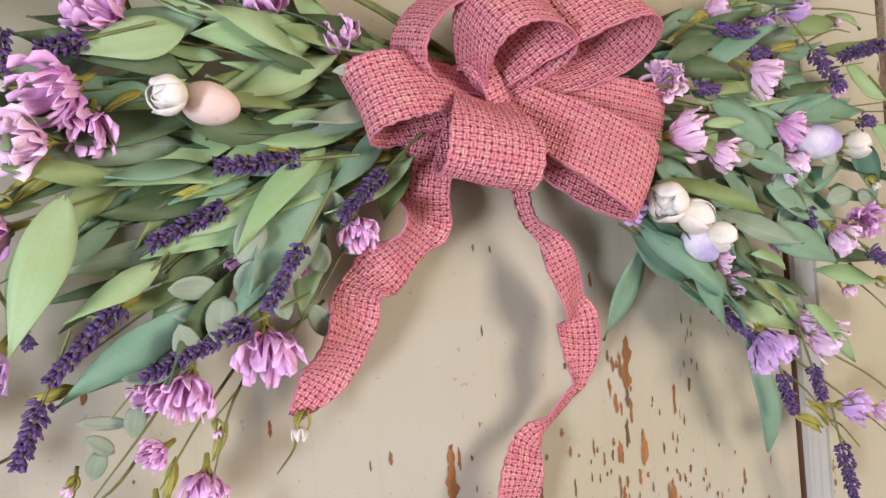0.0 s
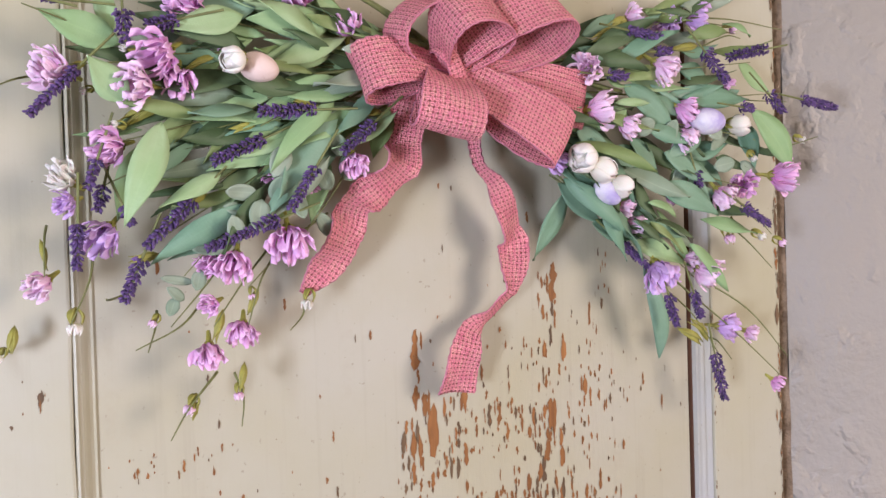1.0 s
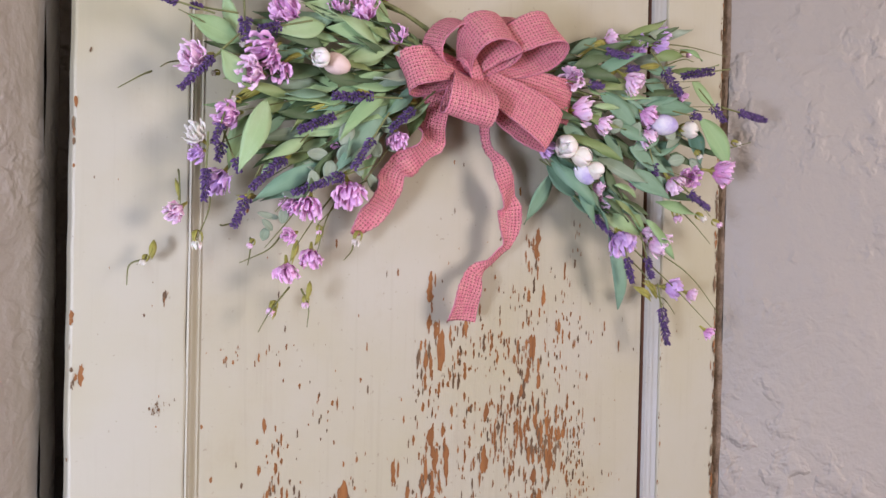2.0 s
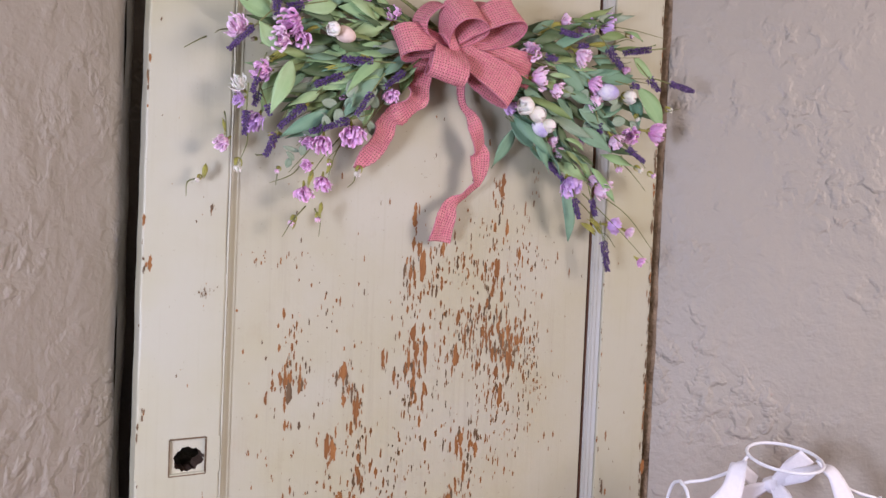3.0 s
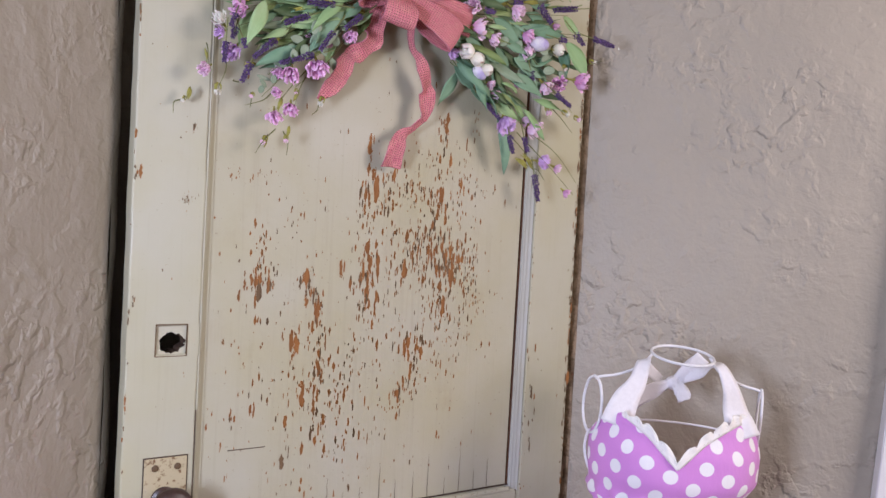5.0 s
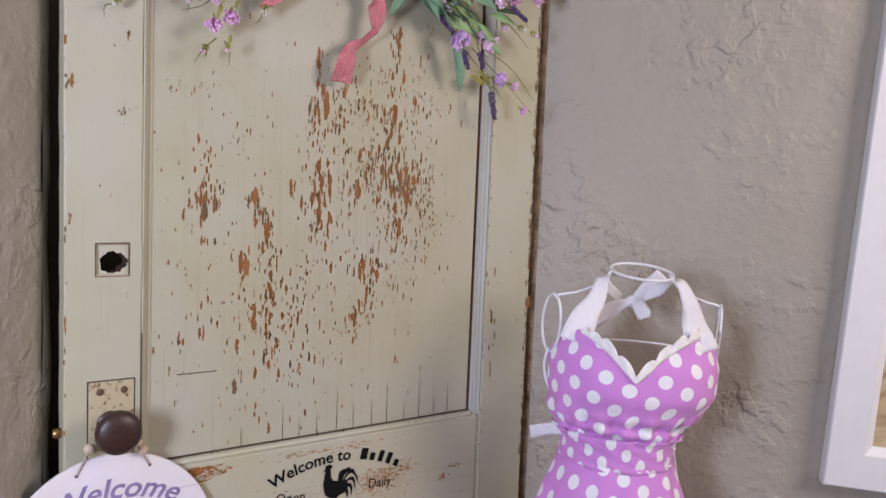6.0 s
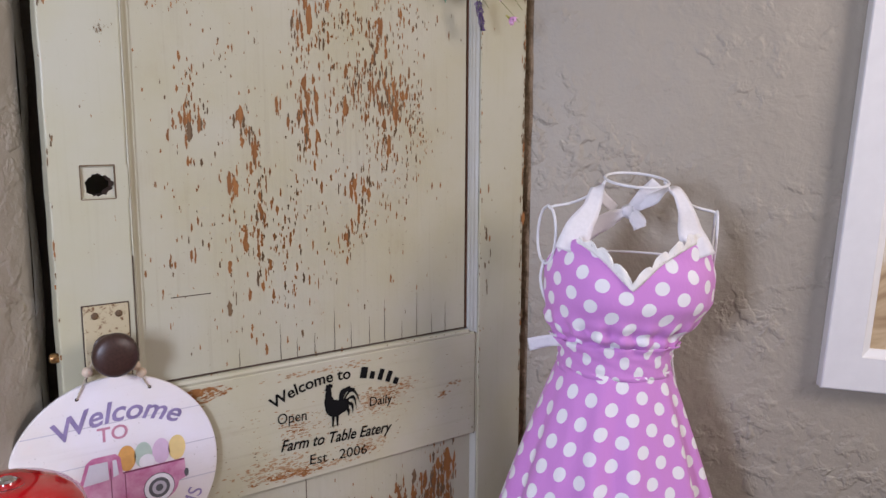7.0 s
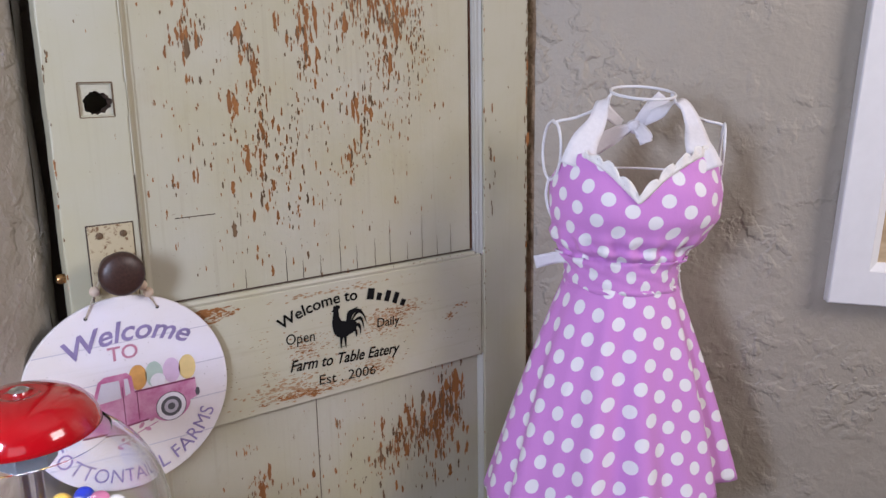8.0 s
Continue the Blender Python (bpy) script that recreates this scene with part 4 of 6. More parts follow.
STEMS += [
    (0.318, 1.646, 0.128, 1.567, -0.040),
    (0.321, 1.658, 0.147, 1.629, -0.050),
    (0.322, 1.663, 0.167, 1.650, -0.045),
    (0.322, 1.668, 0.184, 1.679, -0.045),
    (0.317, 1.676, 0.254, 1.719, -0.050),
    (0.313, 1.618, 0.252, 1.530, -0.040),
    (0.282, 1.551, 0.217, 1.502, -0.040),
    (0.486, 1.591, 0.625, 1.488, -0.035),
    (0.485, 1.586, 0.591, 1.495, -0.030),
    (0.487, 1.615, 0.694, 1.565, -0.050),
    (0.494, 1.631, 0.679, 1.616, -0.050),
    (0.499, 1.651, 0.734, 1.650, -0.055),
    (0.501, 1.657, 0.689, 1.685, -0.050),
    (0.489, 1.611, 0.658, 1.560, -0.045),
    (0.482, 1.581, 0.557, 1.528, -0.030),
]
STEMS += [
    (0.488, 1.641, 0.730, 1.659, -0.050),
    (0.302, 1.629, 0.253, 1.631, -0.045),
    (0.311, 1.631, 0.244, 1.639, -0.050),
    (0.316, 1.671, 0.272, 1.687, -0.050),
    (0.318, 1.637, 0.194, 1.604, -0.040),
    (0.253, 1.585, 0.175, 1.512, -0.050),
    (0.217, 1.543, 0.165, 1.481, -0.055),
    (0.320, 1.658, 0.108, 1.637, -0.055),
    (0.311, 1.649, 0.139, 1.594, -0.050),
    (0.318, 1.637, 0.157, 1.532, -0.040),
]


def blade(bm, base, tip, width, face, bend, curl, seg=9, cross=4, shape=None, ruffle=0.0, thick=0.0, mat=0):
    """A leaf or petal from base to tip: width, the way its face looks, bend out of its plane, curl across. UV along and across."""
    uv = bm.loops.layers.uv.verify()
    base, tip, face = Vector(base), Vector(tip), Vector(face)
    d = tip - base
    ln = d.length
    d.normalize()
    side = d.cross(face).normalized()
    out = side.cross(d).normalized()
    shape = shape or (lambda t: 1.05 * math.sin(math.pi * t ** 0.82) ** 1.05 * (1 - 0.18 * t) + 0.035 * (1 - t))
    ph, twist = rnd.uniform(0, 6.28), rnd.uniform(-0.9, 0.9) * min(1, 12 * ruffle + 0.15)
    rows = []
    for i in range(seg + 1):
        t = i / seg
        w = width * shape(t)
        row = []
        for j in range(cross + 1):
            s = j / cross - 0.5
            sw, ow = math.cos(twist * t), math.sin(twist * t)
            p = base + d * (ln * t) + (side * sw + out * ow) * (s * w) + side * (ruffle * 1.2 * ln * math.sin(ph + 3.5 * t))
            p += out * (bend * ln * math.sin(math.pi * t) + curl * w * (4 * s * s - 0.5) + ruffle * ln * math.sin(ph + 7 * t + 3 * s) * abs(s) * 2)
            row.append((bm.verts.new(p), t, s + 0.5))
        rows.append(row)
    for a, b in zip(rows, rows[1:]):
        for j in range(cross):
            q = (a[j], a[j + 1], b[j + 1], b[j])
            f = bm.faces.new([v[0] for v in q])
            f.material_index, f.smooth = mat, True
            for lp, v in zip(f.loops, q):
                lp[uv].uv = (v[1], v[2])


def solid_part(name, bm, mats, parent, thick, label=""):
    """A part whose sheet is given a thickness."""
    me = bpy.data.meshes.new(name)
    bm.to_mesh(me)
    bm.free()
    for m in (mats if isinstance(mats, list) else [mats]):
        me.materials.append(m)
    ob = new(name, me)
    ob.parent = parent
    mod = ob.modifiers.new("thickness", "SOLIDIFY")
    mod.thickness, mod.offset = thick, 0
    if label:
        ob["label"] = label
    return ob


def local(p, hub=HUB):
    return Vector(p) - hub


# long leaves, each wired on by its own stalk
for k, (x0, z0, x1, z1, y, w) in enumerate(LEAVES):
    bm = bmesh.new()
    a, b = Vector((x0, min(-0.022, y * 0.9), z0)), Vector((x1, y, z1))
    face = Vector((rnd.uniform(-0.45, 0.25), -1, rnd.uniform(-0.1, 0.5)))
    blade(bm, local(a), local(b), w * (1.42 if w < 0.017 else 1.15), face, rnd.uniform(-0.10, 0.12), rnd.uniform(-0.06, 0.20), 14, 4, ruffle=0.020)
    mat = BLUEGREEN if x0 > 0.42 and rnd.random() < 0.6 else (OLIVE if rnd.random() < 0.22 else SAGE)
    solid_part("leaf", bm, mat, swag, 0.0006)
# smaller leaves that fill the bundles from behind, the darkest with painted-in shade
for k in range(190):
    sgn = 1 if k % 2 else -1
    ang = rnd.uniform(-0.62, 0.30) if sgn < 0 else rnd.uniform(-0.72, 0.34)
    r0 = rnd.uniform(0.06, 0.29 if sgn > 0 else 0.21)
    ln = rnd.uniform(0.035, 0.075)
    a = HUB + Vector((sgn * r0 * math.cos(ang), rnd.uniform(-0.028, 0.002), r0 * math.sin(ang)))
    ang += rnd.uniform(-0.5, 0.4)
    b = a + Vector((sgn * ln * math.cos(ang), rnd.uniform(-0.018, 0.006), ln * math.sin(ang)))
    bm = bmesh.new()
    blade(bm, local(a), local(b), ln * rnd.uniform(0.16, 0.28), (rnd.uniform(-0.5, 0.5), -1, rnd.uniform(-0.2, 0.7)), rnd.uniform(-0.1, 0.12), rnd.uniform(0, 0.25), 8, 2, ruffle=0.03)
    solid_part("leaf", bm, rnd.choice((SAGE, OLIVE, SHADELEAF, SHADELEAF, BLUEGREEN, DUSTY)), swag, 0.0006)
for k, (x0, z0, x1, z1, y, w) in enumerate(ROUND_LEAVES):
    bm = bmesh.new()
    blade(bm, local((x0, y * 0.9, z0)), local((x1, y, z1)), w * 1.15, (rnd.uniform(-0.4, 0.2), -1, rnd.uniform(-0.2, 0.4)), rnd.uniform(-0.08, 0.1), 0.10, 7, 4, lambda t: math.sin(math.pi * t ** 0.9) ** 0.6 + 0.05)
    solid_part("small_leaf", bm, DUSTY, swag, 0.0006, "dusty grey-green rounded leaf")
for k, (x0, z0, x1, z1, y, w) in enumerate(CALYXES):
    bm = bmesh.new()
    a, b = local((x0, y * 0.9, z0)), local((x1, y, z1))
    for i in range(3):
        off = Vector((rnd.uniform(-1, 1), rnd.uniform(-1, 0.2), rnd.uniform(-1, 1))) * w * 0.35
        blade(bm, a, b + off, w * 0.62, (rnd.uniform(-0.8, 0.8), -1, rnd.uniform(-0.5, 0.8)), 0.15, 0.2, 5, 2)
    solid_part("calyx", bm, CALYX, swag, 0.0008, "yellow-green bract")

# stems: a bundle that spreads from behind the bow
bm = bmesh.new()
for x0, z0, x1, z1, y in STEMS:
    a, b = Vector((x0, min(-0.004, y * 0.35), z0)), Vector((x1, y * 0.9, z1))
    mid = (a + b) / 2 + Vector((rnd.uniform(-0.006, 0.006), rnd.uniform(-0.006, 0.004), rnd.uniform(-0.004, 0.009)))
    tube(bm, spline([local(a), local(mid), local(b)], 5), lambda t: 0.0010 - 0.0006 * t, 5)
for sgn in (-1, 1):
    for i in range(9):
        a = HUB + Vector((0.02 * sgn, rnd.uniform(-0.012, 0.004), rnd.uniform(-0.018, 0.018)))
        ang = rnd.uniform(-0.75, 0.45)
        ln = rnd.uniform(0.10, 0.17)
        b = a + Vector((sgn * ln * math.cos(ang), rnd.uniform(-0.012, 0.008), ln * math.sin(ang)))
        tube(bm, spline([local(a), local((a + b) / 2 + Vector((0, -0.006, 0.006))), local(b)], 4), 0.0016, 5)
part("stem", bm, STEM, swag, "bundle of thin green wired stems", True)["kind"] = "stuff"


def direction(deg, out=0.45):
    """A way in the door's plane by its angle, leaning out from the door."""
    return Vector((math.cos(radians(deg)), -out, math.sin(radians(deg)))).normalized()


def blossom(at, size, deg, shade, name="blossom", label="", cup=0.75, many=8, layers=2, wide=1.0, ruf=0.07):
    """An open artificial blossom: two rounds of ruffled petals on a small green calyx."""
    axis = direction(deg, 0.7)
    s1 = axis.orthogonal().normalized()
    s2 = axis.cross(s1)
    c = local(at)
    bm = bmesh.new()
    base = c - axis * size * 0.35
    for layer in range(layers):
        for i in range(many):
            a = 2 * math.pi * (i + 0.5 * layer + rnd.uniform(-0.15, 0.15)) / many
            rad = math.cos(a) * s1 + math.sin(a) * s2
            spread = (0.66, 0.30, 0.14)[layer] * rnd.uniform(0.75, 1.2)
            tip = base + (axis * cup + rad * spread).normalized() * size * rnd.uniform(0.72, 0.95)
            blade(bm, base + rad * size * 0.05, tip, size * wide * rnd.uniform(0.16, 0.26), (rad * 0.9 - axis * 0.4), rnd.uniform(0.05, 0.14), rnd.uniform(0.1, 0.3), 6, 3, lambda t: 0.25 + 0.85 * t ** 0.8 if t < 0.8 else 1.0 - 2.2 * (t - 0.8), ruf)
    ob = solid_part(name, bm, PETALS[shade], swag, 0.0003, label)
    bm = bmesh.new()
    for i in range(5):
        a = 2 * math.pi * i / 5
        rad = math.cos(a) * s1 + math.sin(a) * s2
        blade(bm, base - axis * size * 0.16, base + (axis * 0.8 + rad * 0.6) * size * 0.22, size * 0.13, rad, 0.2, 0.3, 4, 2)
    tube(bm, [base - axis * size * 0.5, base - axis * size * 0.16, base], lambda t: 0.0010 + 0.0012 * t, 6)
    solid_part("sepal", bm, CALYX, ob, 0.0006)


LABELS = ["pale pink ruffled blossom", "mauve-pink ruffled blossom", "pale lavender blossom", "creamy white tulip-like bloom"]
for x, y, z, s, deg, shade in BLOSSOMS:
    blossom((x, y, z), s * 0.92, deg, shade, label=LABELS[shade], many=rnd.choice((11, 12, 13)))


def closed_bloom(at, size, deg, shade, label):
    """A tulip-like bloom: two rounds of broad overlapping petals that close to an egg, a little open at the tip."""
    axis = direction(deg, 0.6)
    s1 = axis.orthogonal().normalized()
    s2 = axis.cross(s1)
    c = local(at) - axis * size * 0.5
    bm = bmesh.new()
    uv = bm.loops.layers.uv.verify()
    for layer, many, grow in ((2, 2, 0.70), (0, 3, 0.86), (1, 4, 1.0)):
        for i in range(many):
            mid, tall = 2 * math.pi * (i + 0.35 * layer) / many + rnd.uniform(-0.2, 0.2), rnd.uniform(0.92, 1.08)
            flare = rnd.uniform(0.05, 0.30) * (layer == 1)
            rows = []
            for j in range(9):
                t = j / 8
                r = size * grow * (0.46 * math.sin(math.pi * (0.06 + 0.90 * t)) ** 0.7 + flare * t * t * 0.7)
                span = 1.05 * math.sqrt(max(0.02, 1 - t ** 3.5))
                rows.append([(bm.verts.new(c + axis * (size * tall * t) + (math.cos(mid + span * k / 3) * s1 + math.sin(mid + span * k / 3) * s2) * r * (1 + 0.09 * t * math.sin(4 * t + 1.7 * k + i))), t, 0.5 + k / 6) for k in range(-3, 4)])
            for p, q in zip(rows, rows[1:]):
                for k in range(6):
                    four = (p[k], p[k + 1], q[k + 1], q[k])
                    f = bm.faces.new([v[0] for v in four])
                    f.smooth = True
                    for lp, v in zip(f.loops, four):
                        lp[uv].uv = (v[1], v[2])
    bmesh.ops.create_icosphere(bm, subdivisions=2, radius=size * 0.30, matrix=Matrix.Translation(c + axis * size * 0.58))
    ob = solid_part("blossom", bm, PETALS[shade], swag, 0.0006, label)
    bm = bmesh.new()
    for i in range(4):
        a = math.pi * i / 2
        rad = math.cos(a) * s1 + math.sin(a) * s2
        blade(bm, c - axis * size * 0.12, c + axis * size * 0.22 + rad * size * 0.36, size * 0.2, rad, 0.15, 0.3, 4, 2)
    solid_part("sepal", bm, CALYX, ob, 0.0006)


for x, y, z, s, deg in WHITE_BLOOMS:
    closed_bloom((x, y, z), s * 0.86, deg, 3, LABELS[3])
for x, y, z, s, deg in BUDS:
    axis = direction(deg, 0.3)
    c = local((x, y, z))
    bm = bmesh.new()
    s1 = axis.orthogonal().normalized()
    for i in range(5):
        a = 2 * math.pi * i / 5
        rad = math.cos(a) * s1 + math.sin(a) * axis.cross(s1)
        blade(bm, c, c + axis * s * 0.55 + rad * s * 0.22, s * 0.34, rad, 0.25, 0.3, 5, 2)
    ob = solid_part("bud", bm, PETALS[rnd.choice((0, 3, 0))], swag, 0.0006, "small pale half-open bud")
    bm = bmesh.new()
    for i in range(3):
        a = 2 * math.pi * i / 3
        rad = math.cos(a) * s1 + math.sin(a) * axis.cross(s1)
        blade(bm, c - axis * s * 0.7, c + axis * s * 0.15 + rad * s * 0.25, s * 0.34, rad, 0.2, 0.3, 5, 2)
    solid_part("sepal", bm, CALYX, ob, 0.0006)

# lavender: whorls of small dark violet buds on a stalk
for x0, z0, x1, z1, y, w in LAVENDER:
    a, b = local((x0, y * 1.2 - 0.006, z0)), local((x1, y * 1.2 - 0.006, z1))
    d = b - a
    ln = d.length
    d.normalize()
    s1 = d.orthogonal().normalized()
    s2 = d.cross(s1)
    bm = bmesh.new()
    whorls = max(4, int(ln / 0.0028))
    for i in range(whorls):
        t = (i + 0.5) / whorls
        r = w * 0.62 * (1 - 0.40 * t) * rnd.uniform(0.75, 1.1)
        for j in range(12):
            ang = 2 * math.pi * (j + rnd.random()) / 12
            rad = math.cos(ang) * s1 + math.sin(ang) * s2
            c = a + d * (ln * t + rnd.uniform(-0.001, 0.001)) + rad * r * rnd.uniform(0.4, 1.05)
            q = (rad * 0.9 + d * 0.8).to_track_quat("Z", "Y").to_matrix().to_4x4()
            bmesh.ops.create_icosphere(bm, subdivisions=1, radius=1.0, matrix=Matrix.Translation(c) @ q @ Matrix.Diagonal((0.0009, 0.0009, 0.0021 * rnd.uniform(0.6, 1.3), 1)))
    ob = part("lavender_spike", bm, VIOLET, swag, "dark violet lavender spike", True)
    part("stalk", tube(bmesh.new(), [a - d * 0.03, a, a + d * ln * 0.98], 0.0009, 5), STEM, ob)


def egg(at, size, axis, mat, label):
    bm = bmesh.new()
    prof = [(0.0, -0.5)] + [(0.37 * math.sin(math.pi * i / 14) * (1 + 0.12 * math.cos(math.pi * i / 14)), -0.5 * math.cos(math.pi * i / 14)) for i in range(1, 14)] + [(0.0, 0.5)]
    lathe(bm, [(r * size, z * size) for r, z in prof], 24)
    m = Matrix.Translation(local(at)) @ Vector(axis).to_track_quat("Z", "Y").to_matrix().to_4x4()
    part("decorative_egg", bm, mat, swag, label, True, None, m)


egg((0.221, -0.064, 1.641), 0.0250, (1, -0.2, -0.25), EGGSHELL, "small pale pink speckled egg")
egg((0.628, -0.050, 1.627), 0.032, (1, -0.3, -0.05), EGGVIOLET, "violet and white speckled egg")
egg((0.512, -0.049, 1.564), 0.026, (0.6, -0.3, -0.6), EGGVIOLET, "violet and white speckled egg")

# the bow: loops and tails of coarse woven pink ribbon


def weave_material():
    n = Nodes("pink_woven_ribbon", 0.8)
    u, v, _ = n.split(n.coords("UV", (2000, 2000, 1)))
    wob = n.noise(n.coords("UV", (300, 300, 1)), 1.0, 3)
    P = 7.0
    u2 = n.math("ADD", u, n.math("MULTIPLY", wob, 2.6))
    v2 = n.math("ADD", v, n.math("MULTIPLY", wob, 2.4))
    fu, fv = n.math("FRACT", n.math("DIVIDE", u2, P)), n.math("FRACT", n.math("DIVIDE", v2, P))
    par = n.math("MODULO", n.math("ADD", n.math("FLOOR", n.math("DIVIDE", u2, P)), n.math("FLOOR", n.math("DIVIDE", v2, P))), 2.0)
    par = n.math("ABSOLUTE", par)
    # over-threads run along or across; each cell shows a pair of strands
    def strands(f):
        return n.math("ABSOLUTE", n.math("SINE", n.math("MULTIPLY", f, 2 * math.pi)))
    pile_u, pile_v = strands(fu), strands(fv)
    mixn = n.tree.nodes.new("ShaderNodeMix")
    n.put(mixn.inputs[0], par)
    n.put(mixn.inputs[2], pile_u)
    n.put(mixn.inputs[3], pile_v)
    h = mixn.outputs[0]
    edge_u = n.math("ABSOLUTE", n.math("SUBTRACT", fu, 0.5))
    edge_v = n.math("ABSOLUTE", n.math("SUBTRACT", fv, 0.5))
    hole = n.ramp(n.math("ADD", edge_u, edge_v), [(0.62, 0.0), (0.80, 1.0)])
    hue = n.noise(n.coords("UV", (90, 420, 1)), 1.0, 3)
    base = n.ramp(hue, [(0.25, (0.80, 0.20, 0.28)), (0.5, (0.92, 0.33, 0.36)), (0.75, (0.95, 0.49, 0.40))])
    # depth between strands and in the gaps is shaded by colour, nothing is cut open
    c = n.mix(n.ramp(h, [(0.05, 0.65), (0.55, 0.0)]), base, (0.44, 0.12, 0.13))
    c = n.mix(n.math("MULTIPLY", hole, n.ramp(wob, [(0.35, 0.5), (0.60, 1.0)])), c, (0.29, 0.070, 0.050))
    n.colour(c)
    n.bump(n.math("SUBTRACT", h, hole), 0.9, 0.0012)
    n.set("Sheen Weight", 0.05)
    n.set("Specular IOR Level", 0.2)
    return n.mat


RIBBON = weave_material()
SELVEDGE = plain("ribbon_edge", (0.64, 0.22, 0.28), 0.85, 0, 0.3, 400)
bow = new("bow")
bow.parent = swag
bow["label"] = "big looped bow of coarse woven dusty-pink ribbon"


def ribbon(name, points, widths, half, n=9, cross=7, cup=0.0, label=""):
    """A ribbon along points; widths: the way across it at each point; half: its half width, or one for each point. Wired selvedges on both sides."""
    mid = spline(points, n)
    across = spline(widths, n)
    hw = [Vector((h, 0, 0)) for h in (half if isinstance(half, list) else [half] * len(points))]
    hw = [v.x for v in spline(hw, n)]
    bm = bmesh.new()
    uv = bm.loops.layers.uv.verify()
    rows, run = [], 0.0
    ph = rnd.uniform(0, 6)
    for i, (p, w) in enumerate(zip(mid, across)):
        if i:
            run += (p - mid[i - 1]).length
        tan = (mid[min(i + 1, len(mid) - 1)] - mid[max(i - 1, 0)]).normalized()
        w = (w - tan * w.dot(tan)).normalized()
        nor = tan.cross(w)
        row = []
        for j in range(cross + 1):
            s = (-1, -0.972, -0.6, -0.2, 0.2, 0.6, 0.972, 1)[j]
            q = p + w * (s * hw[i]) + nor * (cup * hw[i] * (s * s - 0.4) + 0.0011 * math.sin(ph + 55 * run + 2.2 * s))
            row.append((bm.verts.new(local(q + w * (0.0006 * math.sin(ph + 900 * run) * (abs(s) > 0.99)))), run, s * hw[i]))
        rows.append(row)
    for a, b in zip(rows, rows[1:]):
        for j in range(cross):
            q = (a[j], a[j + 1], b[j + 1], b[j])
            f = bm.faces.new([v[0] for v in q])
            f.smooth, f.material_index = True, int(j in (0, cross - 1))
            for lp, v in zip(f.loops, q):
                lp[uv].uv = (v[1], v[2])
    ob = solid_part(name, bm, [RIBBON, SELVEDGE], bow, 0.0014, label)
    return ob


C = Vector((0.363, -0.045, 1.654))


def bow_loop(tip, across, girth, half, twist=0.0, pinch=0.55):
    """A rounded loop of ribbon from the knot out to tip and back: across is the way of its width, girth half the gap between its two strands."""
    reach = Vector(tip) - C
    ln = reach.length
    r = reach.normalized()
    w = Vector(across)
    w = (w - r * w.dot(r)).normalized()
    q = w.cross(r)
    pts, wid, hw = [], [], []
    for k in range(13):
        t = k / 12
        far = (1 - math.cos(2 * math.pi * t)) / 2
        side = math.sin(2 * math.pi * t) * far ** 0.35 * 1.2
        pts.append(C + r * (ln * far ** 0.8) + q * (girth * side))
        turn = twist * (t - 0.5)
        wid.append((w * math.cos(turn) + r * math.sin(turn)).normalized())
        hw.append(half * (pinch + (1 - pinch) * min(1.0, 1.5 * far)))
    ribbon("loop", pts, wid, hw, 5)


bow_loop((0.331, -0.060, 1.692), (0.40, -0.66, -0.60), 0.0235, 0.0165, 0.2)
bow_loop((0.291, -0.058, 1.645), (-0.10, 0.36, 0.92), 0.0145, 0.0195, 0.2)
bow_loop((0.428, -0.024, 1.718), (0.20, -0.90, -0.40), 0.0130, 0.0150)
bow_loop((0.377, -0.086, 1.693), (0.20, -0.60, -0.75), 0.0280, 0.0205, -0.3)
bow_loop((0.450, -0.078, 1.697), (0.34, -0.62, -0.66), 0.0230, 0.0205, 0.3)
bow_loop((0.500, -0.036, 1.638), (0.38, -0.08, 0.92), 0.0120, 0.0225, 0.1)
bow_loop((0.452, -0.072, 1.600), (0.58, 0.12, 0.78), 0.0115, 0.0240, -0.1)
bow_loop((0.345, -0.086, 1.606), (0.88, -0.32, -0.34), 0.0150, 0.0240, 0.15)
ribbon("knot", [C + Vector((-0.004, 0.012, 0.014)), C + Vector((-0.006, -0.014, 0.012)), C + Vector((0.000, -0.020, -0.002)), C + Vector((0.006, -0.012, -0.014)), C + Vector((0.006, 0.012, -0.014))], [Vector((1, 0, 0.4))] * 5, [0.006, 0.008, 0.006, 0.008, 0.006], cup=-0.5)


def tail(rows):
    """A hanging end: x, z, depth, half width and lean of its width at each wave."""
    ribbon("tail", [(x, -y, z) for x, z, y, h, lean in rows], [Vector((1, lean, -0.15)) for x, z, y, h, lean in rows], [h for x, z, y, h, lean in rows], 6, cup=0.12, label="long ribbon tail hanging in waves")


tail([(0.347, 1.640, 0.030, 0.013, -0.2), (0.344, 1.624, 0.022, 0.0155, -0.2), (0.341, 1.604, 0.018, 0.0150, -0.3), (0.334, 1.586, 0.031, 0.0165, 0.4), (0.324, 1.574, 0.026, 0.0150, 0.5), (0.308, 1.561, 0.020, 0.0140, -0.5), (0.298, 1.553, 0.022, 0.0120, -0.6), (0.290, 1.538, 0.030, 0.0150, 0.3), (0.284, 1.525, 0.029, 0.0155, 0.3), (0.2775, 1.514, 0.022, 0.0135, 0.0), (0.270, 1.504, 0.017, 0.0085, -0.2), (0.262, 1.494, 0.012, 0.0025, 0.0)])
